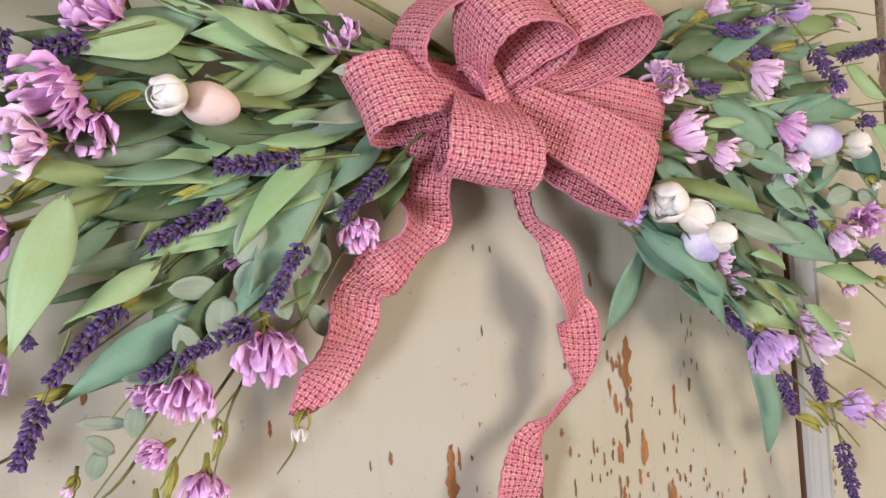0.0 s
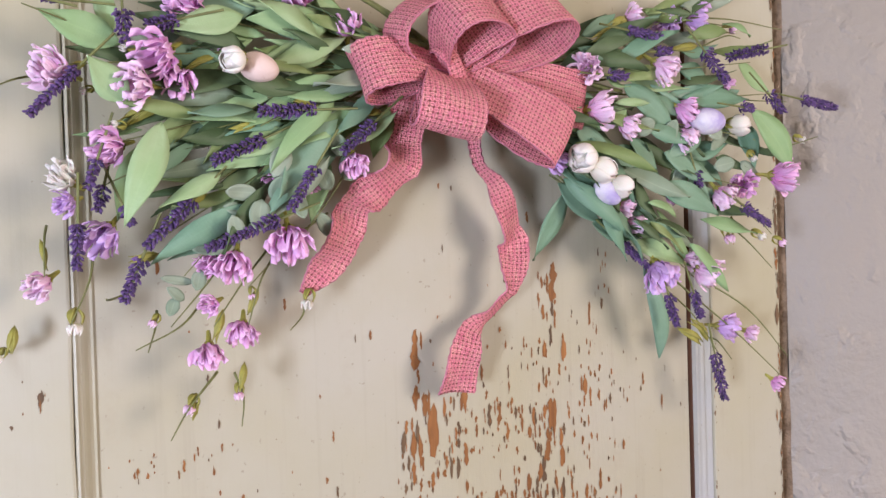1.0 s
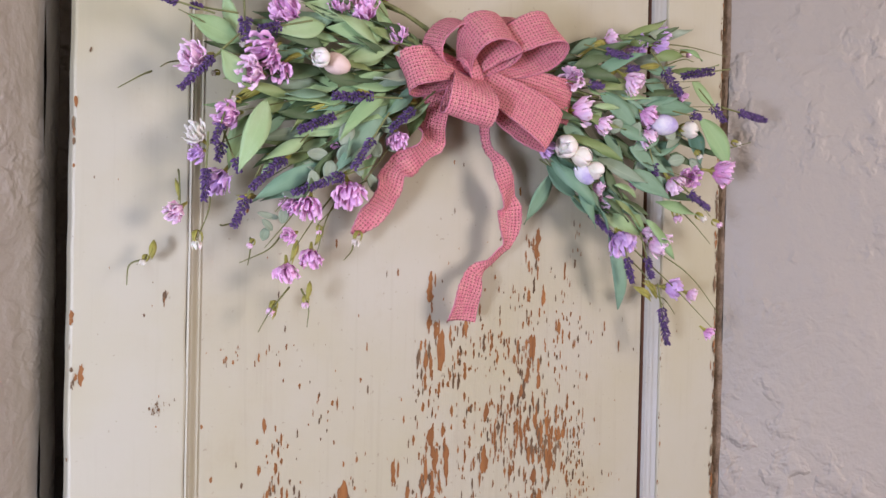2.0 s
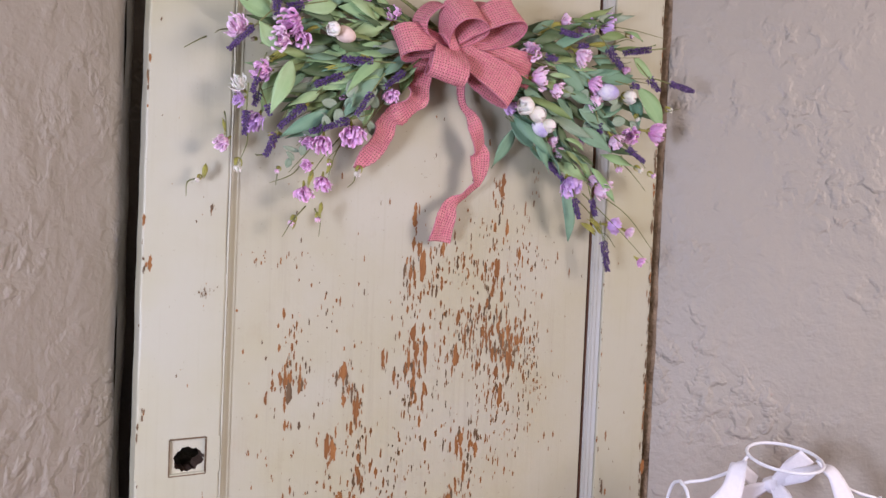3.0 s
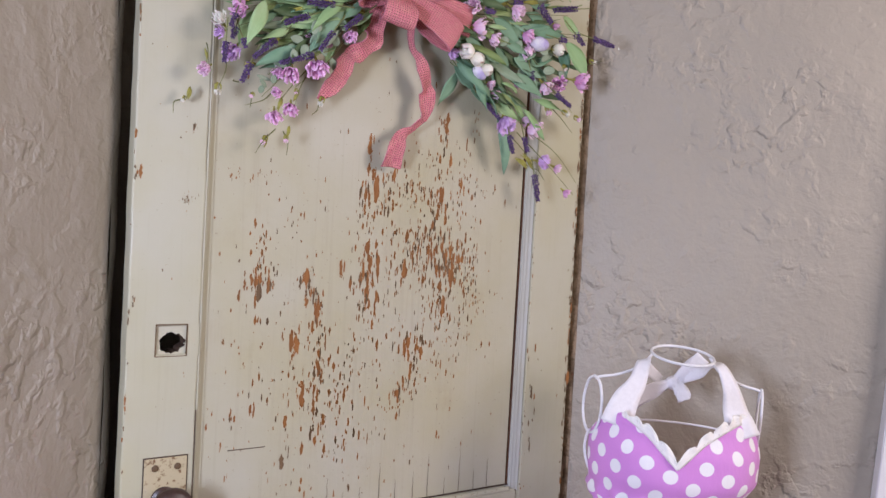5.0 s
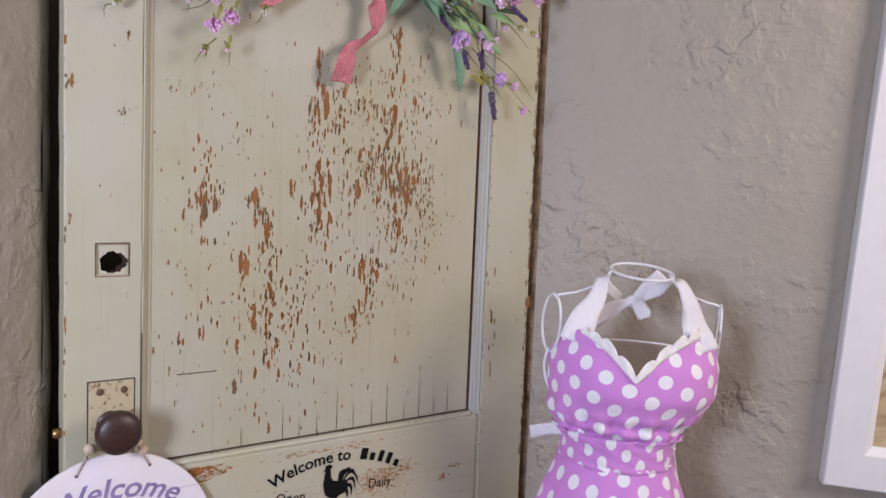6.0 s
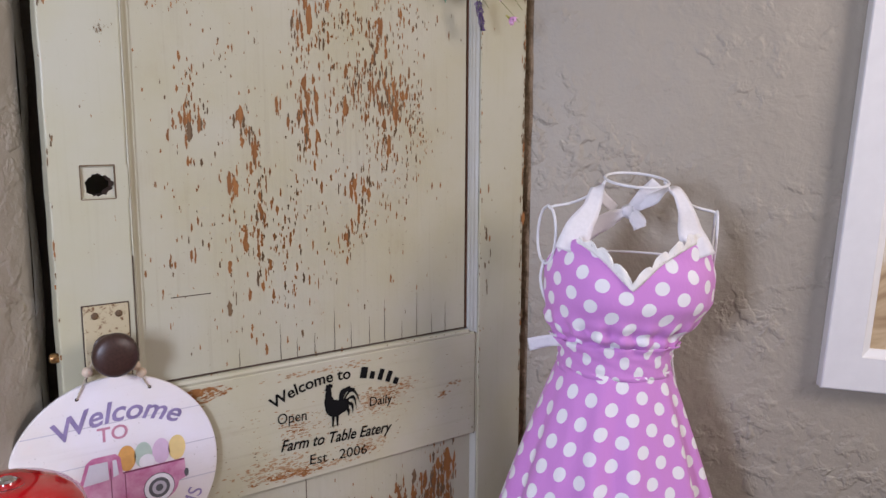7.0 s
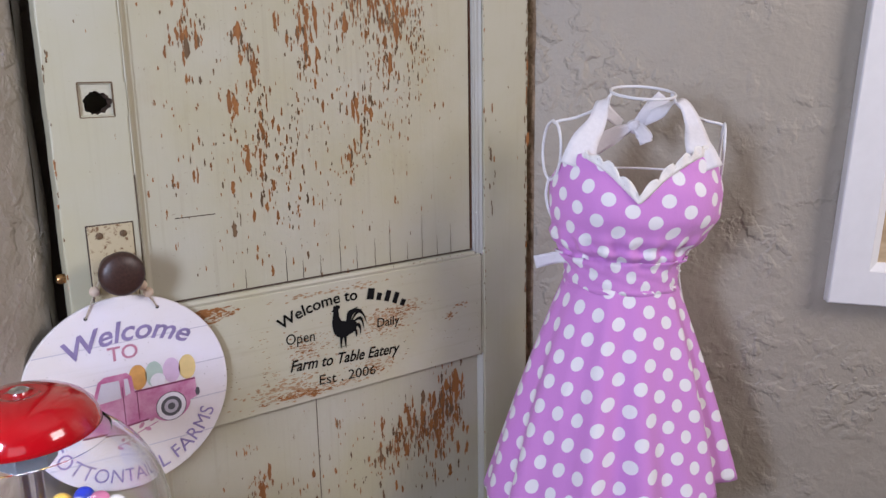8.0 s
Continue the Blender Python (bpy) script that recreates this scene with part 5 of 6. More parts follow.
tail([(0.398, 1.622, 0.030, 0.006, -0.8), (0.401, 1.604, 0.024, 0.0050, -0.9), (0.407, 1.586, 0.022, 0.0050, -0.9), (0.420, 1.572, 0.024, 0.0075, -0.6), (0.430, 1.548, 0.024, 0.0125, 0.3), (0.4365, 1.533, 0.019, 0.0130, 0.5), (0.440, 1.522, 0.016, 0.0130, -0.5), (0.436, 1.506, 0.022, 0.0120, -0.2), (0.4345, 1.488, 0.020, 0.0085, 0.6), (0.428, 1.480, 0.016, 0.0075, 0.8), (0.416, 1.468, 0.014, 0.0075, 0.8), (0.399, 1.458, 0.015, 0.0085, -0.3), (0.391, 1.444, 0.020, 0.0125, -0.3), (0.387, 1.426, 0.017, 0.0155, 0.1), (0.386, 1.408, 0.010, 0.0160, 0.0)])

# ---- the polka-dot dress on its wire form ----


def dotted_material():
    n = Nodes("lilac_polka_dot_cotton", 0.75)
    u, v, _ = n.split(n.coords("UV", (1 / 0.0350, 1 / 0.0350, 1), (0, 0, radians(27))))
    fu = n.math("SUBTRACT", n.math("FRACT", n.math("ADD", u, 50.0)), 0.5)
    fv = n.math("SUBTRACT", n.math("FRACT", n.math("ADD", v, 50.0)), 0.5)
    r = n.math("SQRT", n.math("ADD", n.math("MULTIPLY", fu, fu), n.math("MULTIPLY", fv, fv)))
    dot = n.ramp(r, [(0.276, 1.0), (0.292, 0.0)])
    f = n.noise(n.coords("Object"), 700, 3)
    c = n.mix(n.math("MULTIPLY", f, 0.5), (0.63, 0.260, 0.65), (0.55, 0.205, 0.58))
    n.colour(n.mix(dot, c, (0.82, 0.80, 0.82)))
    crease = n.noise(n.coords("Object", (26, 26, 9)), 1.0, 4, 0.6)
    n.bump(n.math("ADD", n.math("MULTIPLY", crease, 1.0), n.math("MULTIPLY", f, 0.06)), 0.35, 0.006)
    n.set("Sheen Weight", 0.2)
    return n.mat


DOTTED = dotted_material()
COTTON = plain("white_cotton", (0.80, 0.78, 0.80), 0.8, 0, 0.08, 160)
LACE = Nodes("cream_eyelet_lace", 0.85)
lv = LACE.node("ShaderNodeTexVoronoi", Vector=LACE.coords("UV", (1, 1, 1)), Scale=170.0)
LACE.colour(LACE.mix(LACE.ramp(lv.outputs["Distance"], [(0.10, 1.0), (0.15, 0.0)]), (0.86, 0.84, 0.80), (0.48, 0.42, 0.40)))
LACE.bump(lv.outputs["Distance"], 0.5, 0.001)
LACE = LACE.mat
WIRE = plain("white_wire", (0.80, 0.80, 0.82), 0.35, 0, 0.05, 90)

FORM_AT = pose(0.742, -0.226, 0.006, 0, 0, -30) @ pose(0, 0, 0, 0, 2.4, 0)
form = empty("dress_form", FORM_AT, "white bent-wire dress form standing in the corner", "dress form")


def wire(points, r=0.0022, closed=False, name="wire", n=8):
    pts = spline([*points, points[0]], n)[:-1] if closed else spline(points, n)
    return part(name, tube(bmesh.new(), pts, r, 8, closed=closed), WIRE, form, "", True)


def ring_points(cx, cy, z, a, b, n=14, tilt=0.0):
    return [(cx + a * math.cos(2 * math.pi * i / n), cy + b * math.sin(2 * math.pi * i / n), z + tilt * math.sin(2 * math.pi * i / n)) for i in range(n)]


wire(ring_points(0, 0, 1.141, 0.048, 0.040, 14, 0.0085), 0.0022, True, "neck_ring", 3)
for s in (-1, 1):
    wire([(s * 0.045, 0.005, 1.140), (s * 0.062, 0.004, 1.120), (s * 0.095, 0.003, 1.104), (s * 0.122, 0.002, 1.098), (s * 0.132, 0.003, 1.094)], 0.0022, name="shoulder_wire")
    wire([(s * (0.132 + 0.008 * math.sin(a)), 0.004 + 0.020 * math.sin(a) * 1.2, 1.054 + 0.044 * math.cos(a)) for a in [2 * math.pi * i / 10 for i in range(10)]], 0.0022, True, "arm_loop", 4)
    wire([(s * 0.134, 0.004, 1.015), (s * 0.137, 0.004, 0.985), (s * 0.125, 0.002, 0.95), (s * 0.088, 0.0, 0.895), (s * 0.080, 0.0, 0.86), (s * 0.11, 0.0, 0.75), (s * 0.13, 0.0, 0.66)], 0.0022, name="side_wire")
wire([(-0.134, 0.004, 1.012), (-0.09, 0.05, 1.02), (0, 0.068, 1.022), (0.09, 0.05, 1.02), (0.134, 0.004, 1.012)], 0.0018, name="chest_wire")
wire(ring_points(0, 0, 0.875, 0.078, 0.055), 0.0018, True, "waist_ring", 3)
wire(ring_points(0, 0, 0.66, 0.13, 0.09), 0.0018, True, "hip_ring", 3)
part("pole", tube(bmesh.new(), [(0, 0, 0.01), (0, 0, 0.66), (0, 0, 0.875)], 0.008, 12), WIRE, form, "", True, 50)
part("spoke", tube(bmesh.new(), [(-0.13, 0, 0.66), (0, 0, 0.66), (0.13, 0, 0.66)], 0.003, 8), WIRE, form)
part("spoke", tube(bmesh.new(), [(-0.078, 0, 0.875), (0, 0, 0.875), (0.078, 0, 0.875)], 0.003, 8), WIRE, form)
part("foot_plate", lathe(bmesh.new(), [(0, 0), (0.13, 0), (0.13, 0.008), (0.12, 0.012), (0.02, 0.016), (0, 0.016)], 48), WIRE, form, "", True, 40)

dress = empty("polka_dot_dress", FORM_AT, "lilac halter apron dress with white polka dots on a wire form", "dress")
BODY = [(1.075, 0.112, 0.066), (1.04, 0.121, 0.080), (1.00, 0.131, 0.092), (0.965, 0.130, 0.095), (0.935, 0.119, 0.088), (0.915, 0.104, 0.080), (0.900, 0.090, 0.074), (0.880, 0.083, 0.070), (0.852, 0.083, 0.070)]


def body_at(z):
    for (z0, a0, b0), (z1, a1, b1) in zip(BODY, BODY[1:]):
        if z >= z1:
            t = min(1, max(0, (z0 - z) / (z0 - z1)))
            t = t * t * (3 - 2 * t)
            return a0 + (a1 - a0) * t, b0 + (b1 - b0) * t
    return BODY[-1][1:]


def neckline(th):
    """Height of the sweetheart edge at an angle from the front."""
    d = abs(th + 0.20)
    return 0.994 + 0.060 * (1 - math.exp(-(d / 0.42) ** 1.15)) + 0.012 * math.sin(min(d, 1.2) * 1.3) - 0.06 * max(0.0, abs(th) - 0.95)


def body_point(th, z, off=0.0):
    a, b = body_at(z)
    bust = 0.006 * math.exp(-((abs(th) - 0.55) / 0.38) ** 2 - ((z - 0.985) / 0.035) ** 2)
    tuck = 0.0050 * math.sin(19 * th + 60 * z) * math.exp(-((z - 0.915) / 0.022) ** 2) + 0.0055 * math.sin(230 * z + 2.5 * th) * math.exp(-((z - 0.908) / 0.016) ** 2)
    k = bust + tuck + off
    drop = min(1, max(0, (0.965 - z) / 0.06))
    return Vector(((a + k) * math.sin(th) - 0.014 * drop * drop * (3 - 2 * drop), -(b + k) * math.cos(th), z))


bm = bmesh.new()
uv = bm.loops.layers.uv.verify()
NU, NV, SPAN = 72, 40, 1.85
grid = []
for i in range(NU + 1):
    th = -SPAN + 2 * SPAN * i / NU
    top = neckline(th)
    grid.append([(bm.verts.new(body_point(th, top + (0.862 - top) * j / NV)), 0.12 * th, top + (0.862 - top) * j / NV) for j in range(NV + 1)])
for a, b in zip(grid, grid[1:]):
    for j in range(NV):
        q = (a[j], b[j], b[j + 1], a[j + 1])
        f = bm.faces.new([v[0] for v in q])
        f.smooth = True
        for lp, v in zip(f.loops, q):
            lp[uv].uv = (v[1], v[2])
solid_part("bodice", bm, DOTTED, dress, 0.0012)
# gathered waistband
bm = bmesh.new()
uv = bm.loops.layers.uv.verify()
grid = []
for i in range(NU + 1):
    th = -SPAN + 2 * SPAN * i / NU
    col = []
    for j in range(9):
        z = 0.900 - 0.050 * j / 8
        col.append((bm.verts.new(body_point(th, z, 0.004 + 0.0014 * math.sin(9 * th + 4 * j) + (0.002 if j in (0, 8) else 0))), 0.12 * th + 0.011, z + 0.006))
    grid.append(col)
for a, b in zip(grid, grid[1:]):
    for j in range(8):
        q = (a[j], b[j], b[j + 1], a[j + 1])
        f = bm.faces.new([v[0] for v in q])
        f.smooth = True
        for lp, v in zip(f.loops, q):
            lp[uv].uv = (v[1], v[2])
solid_part("waistband", bm, DOTTED, dress, 0.0012)
# full skirt in soft folds
bm = bmesh.new()
uv = bm.loops.layers.uv.verify()
NU, NV, TOPZ, HEM = 160, 36, 0.858, 0.540
grid = []
for i in range(NU):
    th = 2 * math.pi * i / NU - math.pi
    col = []
    for j in range(NV + 1):
        t = j / NV
        hem = HEM + 0.006 * math.sin(3 * th + 1) + 0.034 * math.sin(th) - 0.012
        z = TOPZ + (hem - TOPZ) * t
        a = 0.086 + 0.105 * t ** 0.95 + 0.006 * math.sin(math.pi * t)
        b = 0.073 + 0.090 * t
        fold = (0.010 + 0.026 * t) * t ** 0.5 * (0.6 * math.sin(11 * th + 0.6 * math.sin(2 * th) + 0.8 * t) + 0.4 * math.sin(17 * th + 2.1 - t)) * 0.46
        slant, turn = 0.274 + 0.333 * t, 0.335 * th
        col.append((bm.verts.new(((a + fold) * math.sin(th) - 0.0145, -(b + fold) * math.cos(th), z)), slant * math.sin(turn), -slant * math.cos(turn)))
    grid.append(col)
for i in range(NU):
    a, b = grid[i], grid[(i + 1) % NU]
    for j in range(NV):
        q = (a[j], b[j], b[j + 1], a[j + 1])
        f = bm.faces.new([v[0] for v in q])
        f.smooth = True
        for lp, v in zip(f.loops, q):
            seam = i == NU - 1 and v in (b[j], b[j + 1])
            lp[uv].uv = (-v[1] if seam else v[1], v[2])
solid_part("skirt", bm, DOTTED, dress, 0.0012)


def cloth_band(name, pts, wid, half, mat, n=8, cross=4, label="", cup=0.1):
    """A band of cloth along points."""
    mid, acr = spline(pts, n), spline(wid, n)
    hw = [v.x for v in spline([Vector((h, 0, 0)) for h in half], n)]
    bm = bmesh.new()
    uv = bm.loops.layers.uv.verify()
    rows = []
    for i, (p, w) in enumerate(zip(mid, acr)):
        tan = (mid[min(i + 1, len(mid) - 1)] - mid[max(i - 1, 0)]).normalized()
        w = (w - tan * w.dot(tan)).normalized()
        nor = tan.cross(w)
        rows.append([bm.verts.new(p + w * (2 * j / cross - 1) * hw[i] + nor * hw[i] * cup * math.sin(3.0 * j + 0.7 * i)) for j in range(cross + 1)])
    for a, b in zip(rows, rows[1:]):
        for j in range(cross):
            bm.faces.new((a[j], a[j + 1], b[j + 1], b[j])).smooth = True
    return solid_part(name, bm, mat, dress, 0.0010, label)


XW = Vector((1, 0, 0))
for s in (-1, 1):
    p0 = body_point(0.74 if s > 0 else -1.06, 1.040)
    cloth_band("strap", [p0 + Vector((0, -0.002, -0.006)), p0 + Vector((-s * 0.012, 0.006, 0.028)), Vector((s * 0.073, -0.020, 1.098)), Vector((s * 0.059, 0.000, 1.130)), Vector((s * 0.042, 0.034, 1.112)), Vector((s * 0.010, 0.058, 1.090))],
               [XW + Vector((0, 0, 0.15 * s)), XW, XW, XW * 0.9 + Vector((0, 0.4 * s, 0.3)), Vector((0.2, 0, 1)), Vector((0, 0, 1))], [0.0250, 0.0205, 0.0135, 0.010, 0.010, 0.008], COTTON, cup=0.04, label="white cotton halter strap")
bm = bmesh.new()
bmesh.ops.create_icosphere(bm, subdivisions=3, radius=0.011, matrix=pose(0.008, 0.054, 1.089) @ Matrix.Diagonal((1.1, 0.8, 1.0, 1)))
for v in bm.verts:
    v.co += 0.003 * noise.noise_vector(v.co * 110)
part("knot", bm, COTTON, dress, "knotted white strap ends", True)
cloth_band("strap_end", [Vector((0.010, 0.050, 1.091)), Vector((0.026, 0.046, 1.108)), Vector((0.048, 0.040, 1.136))], [Vector((0.7, 0, -0.7))] * 3, [0.006, 0.013, 0.012], COTTON, cup=0.2)
cloth_band("strap_end", [Vector((0.004, 0.050, 1.088)), Vector((-0.030, 0.046, 1.072)), Vector((-0.068, 0.040, 1.046))], [Vector((0.35, 0, 1))] * 3, [0.006, 0.014, 0.013], COTTON, cup=0.2)
cloth_band("strap_end", [Vector((0.010, 0.048, 1.090)), Vector((0.020, 0.042, 1.078)), Vector((0.026, 0.040, 1.064))], [Vector((1, 0, 0.3))] * 3, [0.007, 0.012, 0.010], COTTON, cup=0.2)
cloth_band("waist_tie", [body_point(-1.35, 0.893) + Vector((0.004, 0, 0)), body_point(-1.5, 0.893, 0.012), Vector((-0.150, 0.000, 0.884))], [Vector((0, 0, 1))] * 3, [0.007, 0.009, 0.010], COTTON, label="white tie end at the waist")
# scalloped lace along the neckline
bm = bmesh.new()
uv = bm.loops.layers.uv.verify()
rows = []
for i in range(91):
    th = -0.92 + 1.72 * i / 90
    base = body_point(th, neckline(th), 0.003)
    high = (0.003 + 0.012 * abs(math.sin(th * 15.0)) ** 0.5) * min(1.0, 0.35 + 4.0 * max(0.0, 0.80 - abs(th)))
    row = []
    for j in range(5):
        s = j / 4
        out = Vector((math.sin(th), -math.cos(th), 0))
        row.append((bm.verts.new(base + Vector((0, 0, -0.005 + (high + 0.005) * s)) + out * (0.001 + 0.002 * math.sin(3 * s + 40 * th) * s)), 0.12 * th, 0.027 * s))
    rows.append(row)
for a, b in zip(rows, rows[1:]):
    for j in range(4):
        q = (a[j], b[j], b[j + 1], a[j + 1])
        f = bm.faces.new([v[0] for v in q])
        f.smooth = True
        for lp, v in zip(f.loops, q):
            lp[uv].uv = (v[1], v[2])
solid_part("lace_trim", bm, LACE, dress, 0.0010, "cream scalloped eyelet lace")

# ---- white picture frame on the east wall ----
NORMAL = Vector((-math.sqrt(0.5), -math.sqrt(0.5), 0))
rot = Matrix((RIGHT, -NORMAL, Vector((0, 0, 1)))).transposed().to_4x4()
FRAME_AT = Matrix.Translation(Vector((1.144, -0.364, 0.782)) + NORMAL * 0.0) @ rot @ pose(0, 0, 0, 0, 3.0, 0)
frame_thing = empty("picture_frame", FRAME_AT, "wide white framed picture hung slightly askew on the wall", "picture frame")
FW, FH, FM = 0.50, 0.86, 0.074
inner = [(FM, FM), (FW - FM, FM), (FW - FM, FH - FM), (FM, FH - FM)]
outer = [(0, 0), (FW, 0), (FW, FH), (0, FH)]
for k in range(4):
    o0, o1, i0, i1 = outer[k], outer[(k + 1) % 4], inner[k], inner[(k + 1) % 4]
    bm = bmesh.new()
    prof = []
    for t, y in ((0.0, 0.026), (0.0, 0.002), (0.03, 0.0), (0.80, 0.0015), (0.84, 0.006), (0.97, 0.012), (1.0, 0.014), (1.0, 0.026)):
        prof.append([bm.verts.new((o[0] + (i[0] - o[0]) * t, y, o[1] + (i[1] - o[1]) * t)) for o, i in ((o0, i0), (o1, i1))])
    for a, b in zip(prof, prof[1:] + prof[:1]):
        bm.faces.new((a[0], a[1], b[1], b[0]))
    part("frame_side", bm, WHITE_PAINT, frame_thing)
pic = Nodes("faded_print", 0.5)
pn = pic.noise(pic.coords("Object"), 9, 5, 0.6, 0.8)
pic.colour(pic.ramp(pn, [(0.30, (0.22, 0.12, 0.05)), (0.45, (0.55, 0.42, 0.25)), (0.60, (0.72, 0.66, 0.54))]))
part("picture", box(bmesh.new(), FM - 0.004, FW - FM + 0.004, 0.0165, 0.022, FM - 0.004, FH - FM + 0.004), pic.mat, frame_thing, "faded brown and cream print")

# ---- round hanging sign on the knob ----
SC = Vector((0.0755, -0.0105, 0.7765))
SR = 0.1320
sign = empty("hanging_sign", Matrix.Translation(SC), "round white wooden welcome sign hung from the knob by string", "sign")
BOARD = paint_material("white_sign_board", (0.76, 0.72, 0.76), "x", 0.12)
bm = lathe(bmesh.new(), [(0, -0.003), (SR - 0.001, -0.003), (SR, -0.002), (SR, 0.002), (SR - 0.001, 0.003), (0, 0.003)], 96)
part("board", bm, [BOARD], sign, at=pose(0, 0, 0, 90, 0, 0), smooth=True, angle=40)
GREYLINE = plain("grey_line", (0.50, 0.47, 0.52), 0.7)
PURPLE = plain("dusty_purple_print", (0.30, 0.235, 0.42), 0.6, 0, 0.35, 70)
ROSE = plain("rose_print", (0.56, 0.25, 0.33), 0.6, 0, 0.3, 60)
TRUCK = speckled("mauve_truck_print", (0.46, 0.12, 0.25), (0.68, 0.38, 0.52), 16, 0.42, 0.66, 0.6)
TRUCKDARK = plain("dark_mauve_print", (0.24, 0.05, 0.12), 0.6, 0, 0.3, 60)
PALE = plain("pale_window_print", (0.66, 0.63, 0.68), 0.6)
TYRE = plain("grey_tyre_print", (0.10, 0.10, 0.11), 0.6)
bm = bmesh.new()
for v in (0.072, 0.022, -0.028, -0.078):
    w = math.sqrt(SR * SR - v * v) - 0.001
    box(bm, -w, w, -0.0033, -0.0029, v - 0.0005, v + 0.0005)
part("plank_line", bm, GREYLINE, sign)


def print_on(name, words, size, x, z, mat, arc=None, shear=0.0, turn=0.0, bold=0.0, depth=-0.0036, parent=sign, squeeze=1.0, label="", ends=None):
    bm = text_bm(words, size, arc, shear, 0.0003, bold, ends)
    bmesh.ops.scale(bm, vec=(squeeze, 1, 1), verts=bm.verts)
    return part(name, bm, mat, parent, label, at=pose(x, depth, z, 0, -turn, 0))


def disc(bm, x, z, rx, rz, y, mat=0, n=28, turn=0.0):
    c, s = math.cos(turn), math.sin(turn)
    bm.faces.new([bm.verts.new((x + rx * math.cos(a) * c - rz * math.sin(a) * s, y, z + rx * math.cos(a) * s + rz * math.sin(a) * c)) for a in [-2 * math.pi * i / n for i in range(n)]]).material_index = mat


def shape(bm, pts, y, mat=0):
    f = bm.faces.new([bm.verts.new((x, y, z)) for x, z in pts])
    f.material_index = mat
    if f.normal.y > 0:
        f.normal_flip()


print_on("lettering", "Welcome", 0.0385, 0.004, 0.0735, PURPLE, arc=0.16, shear=0.25, bold=0.0006, label="purple script lettering")
print_on("lettering", "TO", 0.027, -0.003, 0.049, ROSE, bold=0.0003, label="rose lettering")
print_on("lettering", "COTTONTAIL FARMS", 0.0290, 0.0, -0.120, PURPLE, arc=-0.120, bold=0.0, squeeze=1.0, label="purple curved lettering")
# the printed pick-up truck and its eggs
bm = bmesh.new()
y0 = -0.0034
for x, c in ((0.012, 1), (0.033, 2), (0.056, 3), (0.077, 4)):
    disc(bm, x, 0.020, 0.0115, 0.0175, y0, c)
disc(bm, 0.037, 0.010, 0.010, 0.010, y0 - 0.0002, 5)
part("printed_egg", bm, [PALE, plain("orange_print", (0.72, 0.38, 0.10), 0.6, 0, 0.3), plain("mint_print", (0.45, 0.55, 0.46), 0.6), plain("lilac_print", (0.68, 0.50, 0.66), 0.6), plain("yellow_print", (0.76, 0.58, 0.24), 0.6), COTTON], sign, "printed row of coloured eggs")
bm = bmesh.new()
shape(bm, [(-0.062, -0.046), (-0.062, -0.018), (-0.050, -0.012), (-0.038, 0.024), (-0.030, 0.030), (-0.002, 0.030), (0.004, 0.024), (0.006, 0.003), (0.086, 0.003), (0.088, -0.024), (0.072, -0.030), (0.020, -0.042), (-0.03, -0.046)], y0 - 0.0006)
part("printed_truck", bm, [TRUCK], sign, "printed pink pick-up truck")
bm = bmesh.new()
shape(bm, [(-0.043, -0.005), (-0.034, 0.022), (-0.012, 0.022), (-0.011, -0.003)], y0 - 0.0008, 1)
shape(bm, [(-0.006, -0.001), (-0.006, 0.022), (-0.001, 0.022), (0.001, 0.001)], y0 - 0.0008, 1)
shape(bm, [(0.006, 0.003), (0.086, 0.003), (0.086, 0.0005), (0.006, 0.0005)], y0 - 0.0008, 0)
shape(bm, [(-0.062, -0.046), (-0.03, -0.046), (0.020, -0.042), (0.020, -0.0395), (-0.03, -0.043), (-0.062, -0.043)], y0 - 0.0008, 0)
shape(bm, [(-0.0095, -0.040), (-0.0095, 0.012), (-0.0083, 0.012), (-0.0083, -0.040)], y0 - 0.0008, 0)
shape(bm, [(0.008, -0.038), (0.008, 0.0), (0.0092, 0.0), (0.0092, -0.038)], y0 - 0.0008, 0)
disc(bm, 0.050, -0.0255, 0.0275, 0.0250, y0 - 0.0009, 2)
disc(bm, 0.051, -0.030, 0.0205, 0.0205, y0 - 0.0011, 3)
disc(bm, 0.051, -0.030, 0.0195, 0.0195, y0 - 0.0013, 4)
disc(bm, 0.051, -0.030, 0.0140, 0.0140, y0 - 0.0015, 3)
disc(bm, 0.051, -0.030, 0.0095, 0.0095, y0 - 0.0017, 5)
disc(bm, 0.051, -0.030, 0.0050, 0.0050, y0 - 0.0019, 3)
disc(bm, 0.088, -0.018, 0.003, 0.006, y0 - 0.0010, 3)
part("printed_detail", bm, [TRUCKDARK, PALE, TRUCK, TYRE, COTTON, GREYLINE], sign, "printed windows, wheel and trim")
bm = bmesh.new()
for i in range(6):
    disc(bm, -0.012 + 0.0075 * i, -0.062 + 0.003 * i + (0.006 if i % 2 else -0.004), 0.0048, 0.0026, y0 - 0.0004, 0, 14, 0.8 if i % 2 else -0.5)
shape(bm, [(-0.016, -0.064), (0.032, -0.048), (0.032, -0.0465), (-0.016, -0.0625)], y0 - 0.0005)
part("printed_twig", bm, ROSE, sign, "printed rose leafy twig")
TWINE = plain("pale_twine", (0.52, 0.44, 0.33), 0.9, 0, 0.3, 500)
WOODBEAD = plain("pale_wooden_bead", (0.66, 0.52, 0.38), 0.6, 0, 0.15, 90)
hole_l, hole_r = Vector((-0.0430, -0.004, 0.111)), Vector((0.0455, -0.004, 0.1105))
neck = Vector((-0.001, -0.010, 0.168))
bm = bmesh.new()
